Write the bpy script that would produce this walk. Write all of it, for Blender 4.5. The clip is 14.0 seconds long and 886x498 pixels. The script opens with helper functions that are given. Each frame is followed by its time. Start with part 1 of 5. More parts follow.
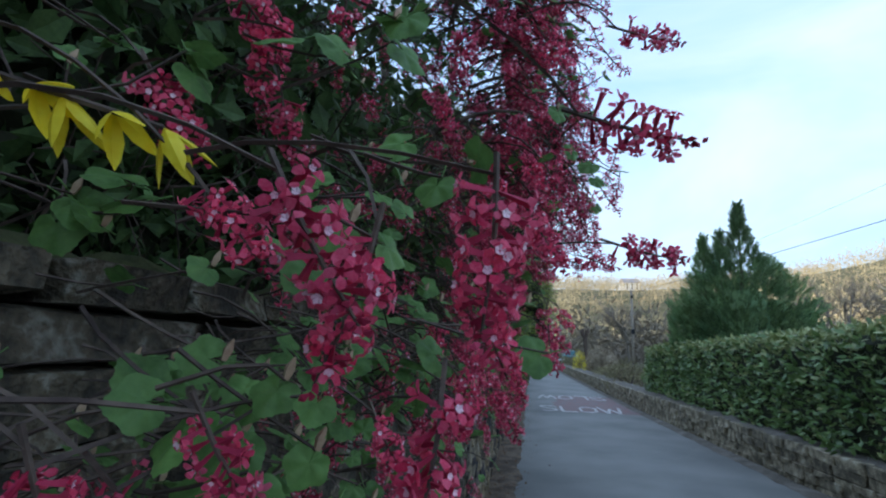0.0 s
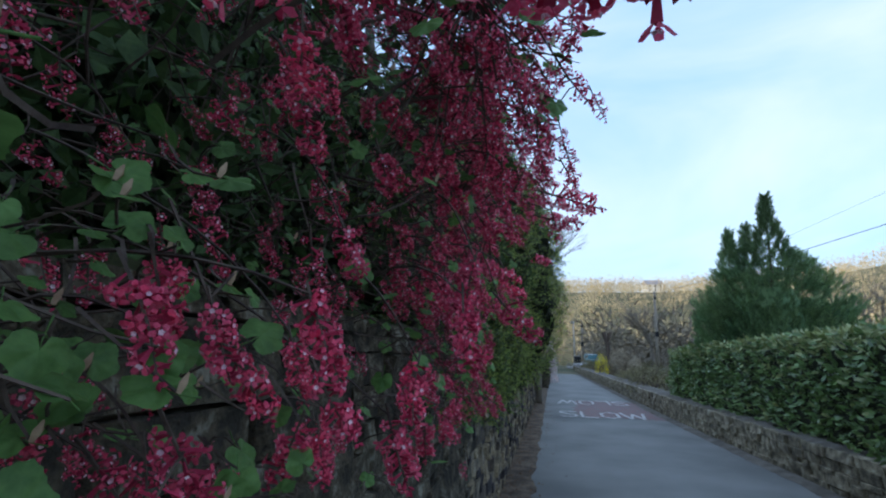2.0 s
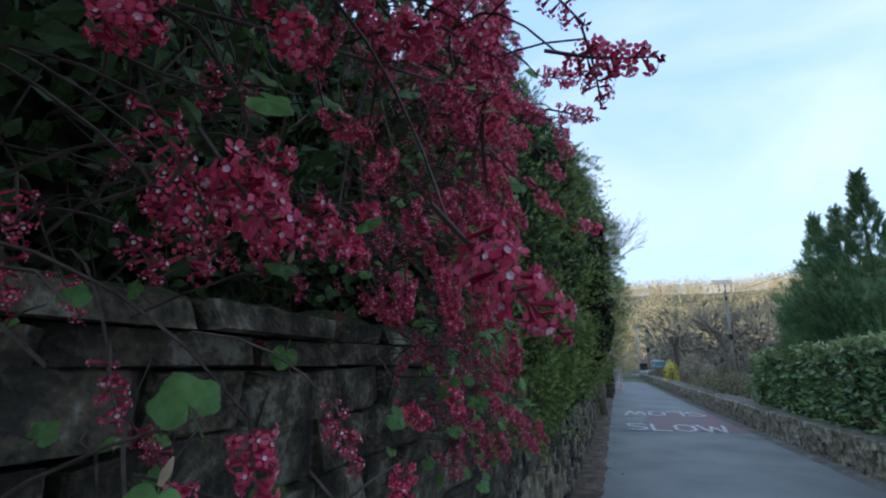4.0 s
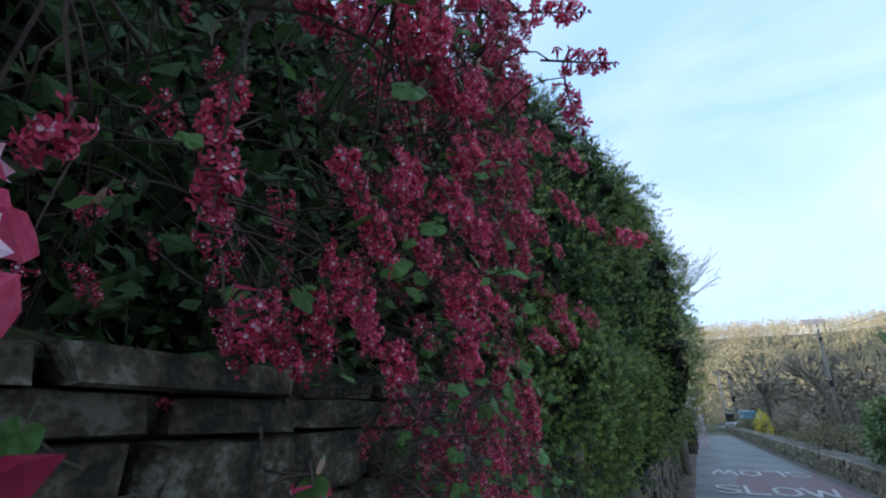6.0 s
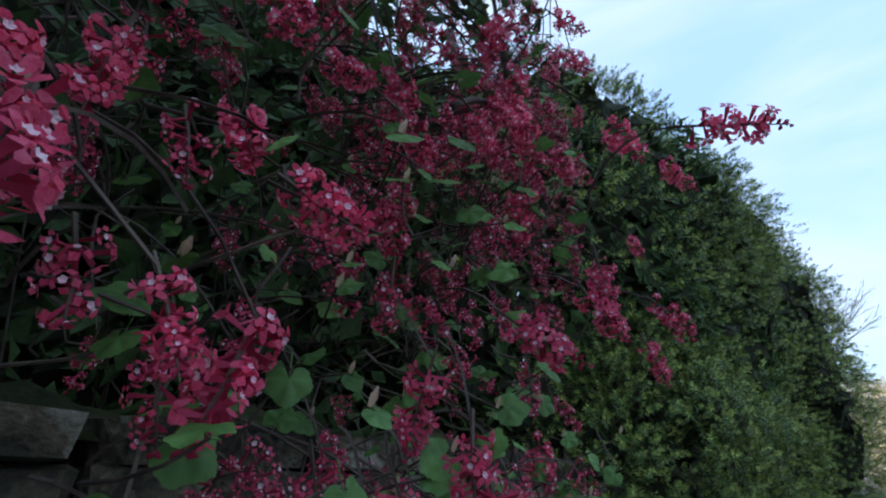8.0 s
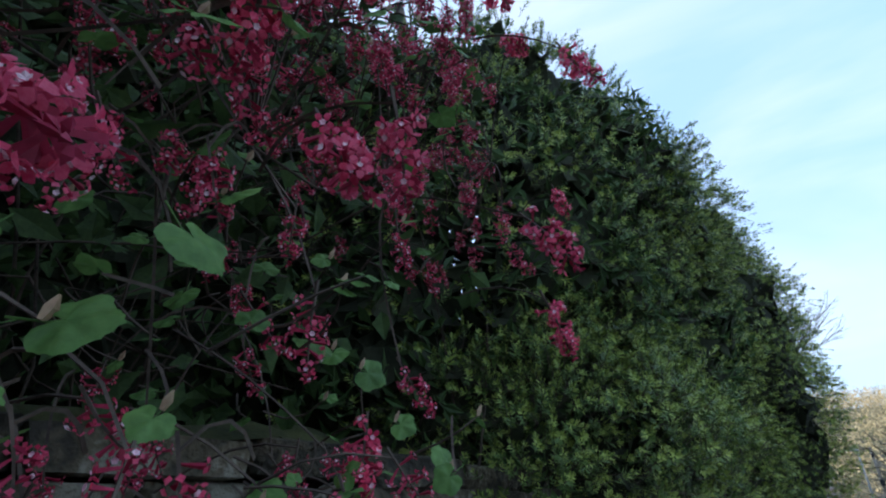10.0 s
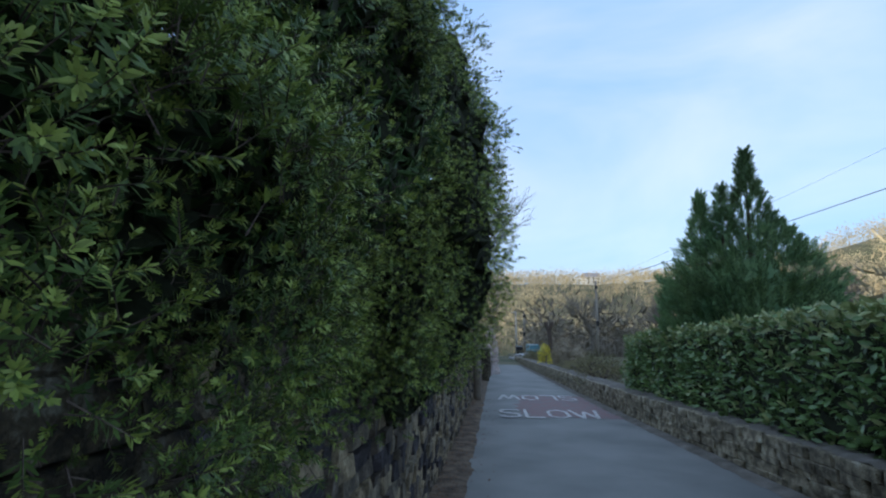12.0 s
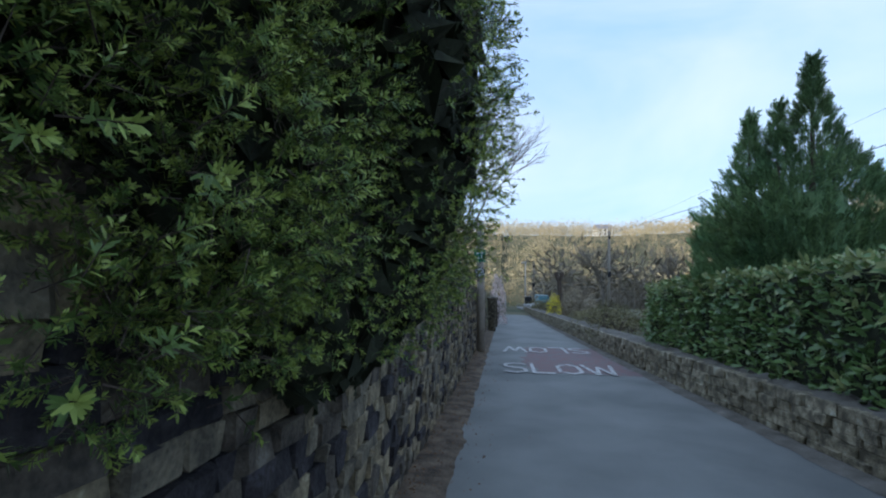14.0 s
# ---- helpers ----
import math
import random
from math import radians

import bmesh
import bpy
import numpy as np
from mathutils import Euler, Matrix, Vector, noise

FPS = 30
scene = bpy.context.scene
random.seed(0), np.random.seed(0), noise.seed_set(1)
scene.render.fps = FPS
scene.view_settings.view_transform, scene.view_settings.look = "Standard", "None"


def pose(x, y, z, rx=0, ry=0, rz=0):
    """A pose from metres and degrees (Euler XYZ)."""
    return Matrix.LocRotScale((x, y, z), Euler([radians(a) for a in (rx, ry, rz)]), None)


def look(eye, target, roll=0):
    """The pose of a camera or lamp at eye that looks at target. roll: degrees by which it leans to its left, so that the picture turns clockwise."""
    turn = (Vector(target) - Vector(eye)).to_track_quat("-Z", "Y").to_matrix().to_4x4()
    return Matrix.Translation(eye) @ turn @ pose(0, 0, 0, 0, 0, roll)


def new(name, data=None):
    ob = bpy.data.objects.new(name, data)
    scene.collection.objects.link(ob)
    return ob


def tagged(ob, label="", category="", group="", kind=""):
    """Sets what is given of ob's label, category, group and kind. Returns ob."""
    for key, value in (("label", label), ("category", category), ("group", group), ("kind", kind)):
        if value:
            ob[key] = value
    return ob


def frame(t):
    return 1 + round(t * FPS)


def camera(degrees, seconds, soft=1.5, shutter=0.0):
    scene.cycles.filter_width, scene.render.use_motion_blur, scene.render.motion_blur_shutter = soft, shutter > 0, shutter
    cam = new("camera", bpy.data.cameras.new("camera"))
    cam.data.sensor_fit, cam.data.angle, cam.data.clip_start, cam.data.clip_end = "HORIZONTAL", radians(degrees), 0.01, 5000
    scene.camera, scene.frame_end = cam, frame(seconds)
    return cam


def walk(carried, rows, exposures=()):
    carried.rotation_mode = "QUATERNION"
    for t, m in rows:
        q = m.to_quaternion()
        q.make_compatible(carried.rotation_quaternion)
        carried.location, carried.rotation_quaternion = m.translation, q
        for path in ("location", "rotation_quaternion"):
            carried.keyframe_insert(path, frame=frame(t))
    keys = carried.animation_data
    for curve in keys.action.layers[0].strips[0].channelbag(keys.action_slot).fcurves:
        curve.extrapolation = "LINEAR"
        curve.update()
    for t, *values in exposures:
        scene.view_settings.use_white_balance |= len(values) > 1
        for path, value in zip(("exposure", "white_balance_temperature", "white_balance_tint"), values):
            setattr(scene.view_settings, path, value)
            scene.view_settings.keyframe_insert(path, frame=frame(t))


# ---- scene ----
cam = camera(86.2, 14.0, soft=2.1)
METRES, EYE, TILT, LEAN, TURN = 4.2, 1.55, 6.0, -0.3, 10.4
ROWS = [
    (0.0, 0.0, 0.0, 0.0, 0.0, 0.0, -0.0),
    (0.5, 0.0088, 0.0204, -0.0076, -1.67, 0.04, -0.01),
    (1.0, 0.0198, 0.0392, -0.0136, -4.77, 0.1, 0.14),
    (1.5, 0.0337, 0.0596, -0.0171, -2.09, 0.36, 0.61),
    (2.0, 0.0427, 0.0816, -0.0238, 2.31, 0.64, 1.08),
    (2.5, 0.0483, 0.1154, -0.0331, 3.17, 0.49, 1.32),
    (3.0, 0.0554, 0.1534, -0.0414, 3.02, 0.71, 1.92),
    (5.5, 0.0816, 0.2489, -0.0554, 18.11, 5.93, 5.13),
    (6.0, 0.0867, 0.2724, -0.0593, 15.99, 8.42, 5.38),
    (6.5, 0.092, 0.3087, -0.0651, 19.34, 10.9, 5.11),
    (7.0, 0.0947, 0.3416, -0.0719, 24.66, 12.42, 4.29),
    (9.5, 0.0983, 0.4434, -0.0844, 29.08, 18.98, 5.81),
    (10.0, 0.1075, 0.4607, -0.0932, 25.46, 17.32, 5.85),
    (10.5, 0.1094, 0.493, -0.103, 18.35, 15.19, 4.79),
    (11.0, 0.1139, 0.5334, -0.1155, 9.33, 12.71, 3.99),
    (11.5, 0.1301, 0.5739, -0.135, 0.16, 7.15, 2.3),
    (12.0, 0.1547, 0.6299, -0.1561, -4.27, -0.37, 0.3),
    (12.5, 0.1688, 0.6984, -0.1798, -6.53, -7.45, -1.14),
    (13.0, 0.1883, 0.7726, -0.1975, -7.73, -11.09, -1.75),
    (13.5, 0.213, 0.8504, -0.211, -3.06, -7.28, 0.03),
    (14.0, 0.2308, 0.9291, -0.2332, -2.97, -6.28, -0.04),
]
# the camera brightens under the dark shrubs and dims as the sky comes back
EXPOSURES = [(0.0, 1.30, 6350, 10), (1.0, 1.18, 6300, 10), (3.0, 1.15, 6250, 10), (5.5, 1.25, 6200, 10), (7.0, 1.27, 6350, 10), (9.5, 1.36, 6350, 10),
             (10.0, 1.34, 6350, 10), (10.5, 1.22, 6400, 10), (11.0, 0.98, 6300, 10), (11.5, 0.90, 6300, 10), (12.0, 0.92, 6150, 10), (12.5, 1.12, 6250, 10), (13.0, 1.06, 6250, 10), (14.0, 1.05, 6250, 10)]
walk(cam, [(t, pose(0, 0, EYE, TILT, LEAN, TURN) @ pose(METRES * x, METRES * y, METRES * z, 90 + pitch, roll, yaw)) for t, x, y, z, yaw, pitch, roll in ROWS], EXPOSURES)

# ---- world, sun, exposure ----
SLOPE = 0.1033                      # the lane falls away ahead
SUN_EL, SUN_AZ = radians(11), radians(232)   # low sun, behind and to one side
world = bpy.data.worlds.new("sky")
scene.world = world
world.use_nodes = True
wn, wl = world.node_tree.nodes, world.node_tree.links
wn.clear()
w_out, w_bg = wn.new("ShaderNodeOutputWorld"), wn.new("ShaderNodeBackground")
w_sky = wn.new("ShaderNodeTexSky")
w_sky.sky_type, w_sky.sun_disc = "NISHITA", False
w_sky.sun_elevation, w_sky.sun_rotation = SUN_EL, SUN_AZ
w_sky.air_density, w_sky.dust_density, w_sky.ozone_density = 1.0, 0.2, 2.0
w_co, w_map = wn.new("ShaderNodeTexCoord"), wn.new("ShaderNodeMapping")
w_map.inputs["Scale"].default_value = (1.0, 1.0, 2.4)
w_noise, w_ramp = wn.new("ShaderNodeTexNoise"), wn.new("ShaderNodeValToRGB")
w_noise.inputs["Scale"].default_value, w_noise.inputs["Detail"].default_value = 1.7, 5
w_noise.inputs["Distortion"].default_value = 0.6
w_ramp.color_ramp.elements[0].position, w_ramp.color_ramp.elements[1].position = 0.42, 0.74
w_ramp.color_ramp.elements[0].color, w_ramp.color_ramp.elements[1].color = (2.55, 3.95, 6.3, 1), (4.4, 5.1, 6.3, 1)
w_mix = wn.new("ShaderNodeMixRGB")
w_mix.inputs["Fac"].default_value = 0.80
wl.new(w_co.outputs["Generated"], w_map.inputs["Vector"])
wl.new(w_map.outputs["Vector"], w_noise.inputs["Vector"])
wl.new(w_noise.outputs["Fac"], w_ramp.inputs["Fac"])
wl.new(w_ramp.outputs["Color"], w_mix.inputs["Color2"])
wl.new(w_sky.outputs["Color"], w_mix.inputs["Color1"])
wl.new(w_mix.outputs["Color"], w_bg.inputs["Color"])
w_bg.inputs["Strength"].default_value = 0.10
wl.new(w_bg.outputs["Background"], w_out.inputs["Surface"])

sun = new("sun", bpy.data.lights.new("sun", "SUN"))
sun.data.energy, sun.data.angle, sun.data.color = 3.0, radians(0.6), (1.0, 0.91, 0.78)
sun_from = Vector((math.sin(SUN_AZ) * math.cos(SUN_EL), math.cos(SUN_AZ) * math.cos(SUN_EL), math.sin(SUN_EL)))
sun.matrix_world = look(sun_from * 50, (0, 0, 0))

rng = np.random.default_rng(7)


# ---- materials ----
def ramp_mat(name, c1, c2, rough=0.8, scale=6.0, fine=60.0, bump=0.3, vary=0.25, leafy=0.0, gloss=0.3, third=None, distance=0.01, spread=0.18):
    """Two colours mixed by broad and fine noise; each piece and each island a little lighter or darker."""
    m = bpy.data.materials.new(name)
    m.use_nodes = True
    n, l = m.node_tree.nodes, m.node_tree.links
    bsdf = n["Principled BSDF"]
    out = n["Material Output"]
    geo, info = n.new("ShaderNodeNewGeometry"), n.new("ShaderNodeObjectInfo")
    broad, grain = n.new("ShaderNodeTexNoise"), n.new("ShaderNodeTexNoise")
    broad.inputs["Scale"].default_value, broad.inputs["Detail"].default_value = scale, 5
    grain.inputs["Scale"].default_value, grain.inputs["Detail"].default_value = fine, 6
    for t in (broad, grain):
        l.new(geo.outputs["Position"], t.inputs["Vector"])
    add = n.new("ShaderNodeMath")
    add.operation = "MULTIPLY_ADD"
    add.inputs[1].default_value, add.inputs[2].default_value = 0.45, -0.22
    l.new(grain.outputs["Fac"], add.inputs[0])
    tot = n.new("ShaderNodeMath")
    tot.operation = "ADD"
    l.new(broad.outputs["Fac"], tot.inputs[0])
    l.new(add.outputs[0], tot.inputs[1])
    ramp = n.new("ShaderNodeValToRGB")
    ramp.color_ramp.elements[0].position, ramp.color_ramp.elements[1].position = 0.5 - spread, 0.5 + spread
    ramp.color_ramp.elements[0].color, ramp.color_ramp.elements[1].color = (*c1, 1), (*c2, 1)
    if third:
        e = ramp.color_ramp.elements.new(0.6 + spread)
        e.color = (*third, 1)
    l.new(tot.outputs[0], ramp.inputs["Fac"])
    rnd = n.new("ShaderNodeMath")
    rnd.operation = "ADD"
    l.new(geo.outputs["Random Per Island"], rnd.inputs[0])
    l.new(info.outputs["Random"], rnd.inputs[1])
    val = n.new("ShaderNodeMath")
    val.operation = "MULTIPLY_ADD"
    val.inputs[1].default_value, val.inputs[2].default_value = vary, 1 - vary
    l.new(rnd.outputs[0], val.inputs[0])
    hsv = n.new("ShaderNodeHueSaturation")
    l.new(ramp.outputs["Color"], hsv.inputs["Color"])
    l.new(val.outputs[0], hsv.inputs["Value"])
    l.new(hsv.outputs["Color"], bsdf.inputs["Base Color"])
    bsdf.inputs["Roughness"].default_value = rough
    bsdf.inputs["Specular IOR Level"].default_value = gloss
    if bump:
        b = n.new("ShaderNodeBump")
        b.inputs["Strength"].default_value, b.inputs["Distance"].default_value = bump, distance
        l.new(tot.outputs[0], b.inputs["Height"])
        l.new(b.outputs["Normal"], bsdf.inputs["Normal"])
    if leafy:
        tr, mix = n.new("ShaderNodeBsdfTranslucent"), n.new("ShaderNodeMixShader")
        l.new(hsv.outputs["Color"], tr.inputs["Color"])
        mix.inputs["Fac"].default_value = leafy
        l.new(bsdf.outputs["BSDF"], mix.inputs[1])
        l.new(tr.outputs["BSDF"], mix.inputs[2])
        l.new(mix.outputs["Shader"], out.inputs["Surface"])
    return m


def worn_mat(name, colour, under, cover=0.55, rough=0.7):
    """Road paint worn through to the surface under it."""
    m = ramp_mat(name, under, colour, rough, 9.0, 90.0, 0.2, 0.0)
    r = [x for x in m.node_tree.nodes if x.type == "VALTORGB"][0].color_ramp
    r.elements[0].position, r.elements[1].position = cover - 0.18, cover
    return m


def tint_by_piece(m, stops):
    """Multiply the base colour by one of a few tints, picked piece by piece."""
    n, l = m.node_tree.nodes, m.node_tree.links
    geo, info = n.new("ShaderNodeNewGeometry"), n.new("ShaderNodeObjectInfo")
    add, fract = n.new("ShaderNodeMath"), n.new("ShaderNodeMath")
    fract.operation = "FRACT"
    l.new(geo.outputs["Random Per Island"], add.inputs[0])
    l.new(info.outputs["Random"], add.inputs[1])
    l.new(add.outputs[0], fract.inputs[0])
    ramp = n.new("ShaderNodeValToRGB")
    ramp.color_ramp.interpolation = "CONSTANT"
    for k, (at, col) in enumerate(stops):
        e = ramp.color_ramp.elements[k] if k < 2 else ramp.color_ramp.elements.new(at)
        e.position, e.color = at, (*col, 1)
    l.new(fract.outputs[0], ramp.inputs["Fac"])
    mul = n.new("ShaderNodeMixRGB")
    mul.blend_type, mul.inputs["Fac"].default_value = "MULTIPLY", 1.0
    base = n["Principled BSDF"].inputs["Base Color"]
    l.new(base.links[0].from_socket, mul.inputs["Color1"])
    l.new(ramp.outputs["Color"], mul.inputs["Color2"])
    l.new(mul.outputs["Color"], base)


M = {}
M["asphalt"] = ramp_mat("asphalt", (0.150, 0.150, 0.138), (0.262, 0.258, 0.236), 0.82, 0.9, 150.0, 0.6, 0.0, gloss=0.35, distance=0.008, spread=0.24)
M["paint"] = worn_mat("road_paint", (0.58, 0.55, 0.52), (0.2, 0.165, 0.155), 0.49)
M["red_road"] = worn_mat("red_surfacing", (0.24, 0.14, 0.13), (0.19, 0.175, 0.168), 0.56, 0.85)
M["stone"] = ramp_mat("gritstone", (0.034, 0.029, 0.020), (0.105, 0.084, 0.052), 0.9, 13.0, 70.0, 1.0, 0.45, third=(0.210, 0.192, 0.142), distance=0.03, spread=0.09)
M["stone_mixed"] = ramp_mat("mixed_rubble_stone", (0.11, 0.095, 0.074), (0.300, 0.252, 0.182), 0.9, 8.0, 60.0, 0.9, 0.0, third=(0.44, 0.40, 0.31), distance=0.02, spread=0.13)
tint_by_piece(M["stone_mixed"], ((0.0, (0.22, 0.22, 0.30)), (0.22, (0.55, 0.52, 0.52)), (0.45, (0.95, 0.92, 0.85)), (0.75, (1.25, 1.15, 0.95))))
M["stone_r"] = ramp_mat("low_wall_stone", (0.105, 0.088, 0.058), (0.300, 0.248, 0.160), 0.9, 9.0, 80.0, 0.8, 0.35, third=(0.40, 0.365, 0.27), distance=0.015, spread=0.10)
M["joint"] = ramp_mat("dark_joint", (0.024, 0.021, 0.017), (0.07, 0.058, 0.042), 0.95, 12.0, 80.0, 0.6, 0.0)
M["litter"] = ramp_mat("leaf_litter", (0.066, 0.051, 0.037), (0.244, 0.179, 0.122), 0.95, 5.0, 60.0, 0.9, 0.3, third=(0.375, 0.281, 0.188), distance=0.02)
M["grit"] = ramp_mat("grit", (0.10, 0.085, 0.065), (0.20, 0.175, 0.145), 0.95, 4.0, 90.0, 0.9, 0.0, third=(0.27, 0.24, 0.2), distance=0.015)
M["dead_leaf"] = ramp_mat("dead_leaf", (0.10, 0.05, 0.025), (0.24, 0.14, 0.07), 0.8, 20, 90, 0.2, 0.5)
M["moss"] = ramp_mat("moss", (0.03, 0.035, 0.012), (0.09, 0.095, 0.03), 0.95, 14, 120, 0.8, 0.3)
M["soil"] = ramp_mat("soil_and_grass", (0.060, 0.065, 0.030), (0.147, 0.130, 0.073), 0.95, 0.25, 8.0, 0.8, 0.0, third=(0.173, 0.173, 0.078), distance=0.05)
M["petal"] = ramp_mat("currant_petal", (0.76, 0.040, 0.120), (0.95, 0.190, 0.300), 0.5, 60, 700, 0.15, 0.34, leafy=0.48)
M["petal_eye"] = ramp_mat("currant_flower_eye", (0.86, 0.46, 0.56), (0.93, 0.74, 0.76), 0.5, 60, 300, 0.0, 0.25, leafy=0.25)
M["calyx"] = ramp_mat("currant_flower_tube", (0.36, 0.018, 0.055), (0.58, 0.050, 0.120), 0.55, 60, 300, 0.0, 0.30, leafy=0.3)
M["leaf"] = ramp_mat("currant_leaf", (0.080, 0.168, 0.040), (0.160, 0.305, 0.080), 0.5, 40, 220, 0.3, 0.35, leafy=0.3, distance=0.003)
# darker copy of the leaf green, with shade put into its colour
M["leaf_shaded"] = ramp_mat("shaded_leaf", (0.050, 0.092, 0.030), (0.098, 0.168, 0.050), 0.6, 30, 200, 0.2, 0.35, leafy=0.2)
M["bud"] = ramp_mat("bud_scale", (0.25, 0.15, 0.09), (0.42, 0.30, 0.18), 0.6, 60, 200, 0.1, 0.3)
M["bark"] = ramp_mat("bark", (0.050, 0.034, 0.027), (0.140, 0.104, 0.078), 0.85, 30, 180, 0.5, 0.3, distance=0.004)
M["bark_grey"] = ramp_mat("bare_wood", (0.15, 0.125, 0.10), (0.28, 0.24, 0.19), 0.9, 5, 60, 0.3, 0.3)
M["yew"] = ramp_mat("yew_needle", (0.064, 0.112, 0.028), (0.145, 0.208, 0.050), 0.42, 1.6, 90, 0.0, 0.45, leafy=0.12, gloss=0.28)
M["yew_tip"] = ramp_mat("yew_young_needle", (0.218, 0.285, 0.058), (0.335, 0.392, 0.090), 0.42, 1.6, 90, 0.0, 0.45, leafy=0.15, gloss=0.28)
# near-black colour that stands for the shade deep inside shrubs
M["core_shade"] = ramp_mat("shaded_inner_core", (0.022, 0.025, 0.014), (0.052, 0.058, 0.030), 0.9, 6, 60, 0.6, 0.3)
M["laurel"] = ramp_mat("laurel_leaf", (0.112, 0.202, 0.060), (0.245, 0.355, 0.114), 0.30, 3.0, 120, 0.1, 0.40, leafy=0.10, gloss=0.5)
M["laurel_tip"] = ramp_mat("laurel_young_leaf", (0.304, 0.354, 0.127), (0.443, 0.468, 0.190), 0.32, 3.0, 120, 0.1, 0.35, leafy=0.15, gloss=0.5)
M["conifer"] = ramp_mat("cypress_spray", (0.115, 0.215, 0.090), (0.260, 0.365, 0.150), 0.7, 1.5, 60, 0.0, 0.62, leafy=0.1)
M["yellow"] = ramp_mat("forsythia_flower", (0.86, 0.66, 0.02), (0.95, 0.80, 0.06), 0.5, 40, 200, 0.0, 0.2, leafy=0.3)
M["beech"] = ramp_mat("beech_hedge_leaf", (0.24, 0.19, 0.125), (0.38, 0.31, 0.21), 0.8, 3, 60, 0.0, 0.35)
M["wood_far"] = ramp_mat("bare_woodland", (0.29, 0.235, 0.14), (0.42, 0.355, 0.215), 0.95, 0.05, 2.0, 0.0, 0.35, third=(0.42, 0.4, 0.21))
M["wood_near"] = ramp_mat("bare_scrub", (0.18, 0.15, 0.11), (0.29, 0.24, 0.175), 0.95, 0.3, 4.0, 0.0, 0.35)
M["scrub"] = ramp_mat("verge_scrub", (0.104, 0.098, 0.046), (0.260, 0.221, 0.117), 0.95, 1.0, 20.0, 0.0, 0.45)
M["pole"] = ramp_mat("weathered_pole_wood", (0.24, 0.2, 0.155), (0.36, 0.31, 0.25), 0.9, 6, 80, 0.4, 0.1)
M["metal"] = ramp_mat("galvanised_steel", (0.30, 0.31, 0.31), (0.42, 0.43, 0.43), 0.5, 5, 60, 0.05, 0.1)
M["dark"] = ramp_mat("dark_plastic", (0.015, 0.016, 0.018), (0.03, 0.032, 0.035), 0.5, 5, 60, 0.05, 0.1)
M["white"] = ramp_mat("white_sign_face", (0.70, 0.70, 0.70), (0.80, 0.80, 0.80), 0.5, 5, 60, 0.0, 0.05)
M["green_sign"] = ramp_mat("green_sign_face", (0.01, 0.13, 0.08), (0.015, 0.17, 0.10), 0.45, 5, 60, 0.0, 0.05)
M["sign_dark"] = ramp_mat("black_sign_lettering", (0.012, 0.012, 0.014), (0.02, 0.02, 0.022), 0.5, 5, 60, 0.0, 0.0)
M["car"] = ramp_mat("teal_car_paint", (0.014, 0.105, 0.120), (0.021, 0.137, 0.151), 0.3, 5, 60, 0.0, 0.05, gloss=0.6)
M["car_glass"] = ramp_mat("car_glass", (0.02, 0.025, 0.03), (0.03, 0.035, 0.04), 0.1, 5, 60, 0.0, 0.05, gloss=0.7)
M["rubber"] = ramp_mat("tyre_rubber", (0.015, 0.015, 0.015), (0.03, 0.03, 0.03), 0.9, 5, 60, 0.2, 0.05)
M["pale_stone"] = ramp_mat("pale_rubble", (0.25, 0.24, 0.22), (0.42, 0.40, 0.37), 0.9, 4, 40, 0.4, 0.3)
M["blossom"] = ramp_mat("pale_blossom", (0.55, 0.38, 0.36), (0.75, 0.66, 0.60), 0.7, 20, 80, 0.0, 0.3)
M["render"] = ramp_mat("pale_house_wall", (0.60, 0.58, 0.52), (0.72, 0.70, 0.64), 0.9, 0.4, 6, 0.1, 0.1)
M["slate"] = ramp_mat("slate_roof", (0.180, 0.180, 0.198), (0.306, 0.288, 0.288), 0.8, 0.6, 8, 0.2, 0.1)
M["cable"] = ramp_mat("cable", (0.02, 0.02, 0.022), (0.04, 0.04, 0.042), 0.7, 5, 60, 0.0, 0.0)


# ---- mesh helpers ----
def lane(y):
    return -SLOPE * y


def right_edge(y):
    """The foot of the low wall, which bows out on the near side."""
    return 2.88 - 0.03 * (y - 14) + 0.018 * np.clip(14 - y, 0, 12)


def hedge_edge(y):
    return 3.3 - 0.03 * y


class Soup:
    """Collects triangles with material slots, to become one mesh."""

    def __init__(self):
        self.v, self.f, self.m, self.n = [], [], [], 0

    def add(self, v, f, slot=0):
        v, f = np.asarray(v, float), np.asarray(f, int)
        self.v.append(v)
        self.f.append(f + self.n)
        self.m.append(np.full(len(f), slot) if np.isscalar(slot) else np.asarray(slot))
        self.n += len(v)

    def data(self):
        return np.concatenate(self.v), np.concatenate(self.f), np.concatenate(self.m)

    def mesh(self, name, mats, smooth=False):
        v, f, m = self.data()
        me = bpy.data.meshes.new(name)
        me.vertices.add(len(v))
        me.vertices.foreach_set("co", v.ravel())
        me.loops.add(f.size)
        me.loops.foreach_set("vertex_index", f.ravel().astype(np.int32))
        me.polygons.add(len(f))
        me.polygons.foreach_set("loop_start", np.arange(0, f.size, 3, dtype=np.int32))
        me.polygons.foreach_set("material_index", m.astype(np.int32))
        for k in mats:
            me.materials.append(M[k])
        me.update(calc_edges=True)
        me.polygons.foreach_set("use_smooth", np.full(len(f), smooth))
        return me


def quads(q):
    q = np.asarray(q)
    return np.concatenate([q[:, [0, 1, 2]], q[:, [0, 2, 3]]])


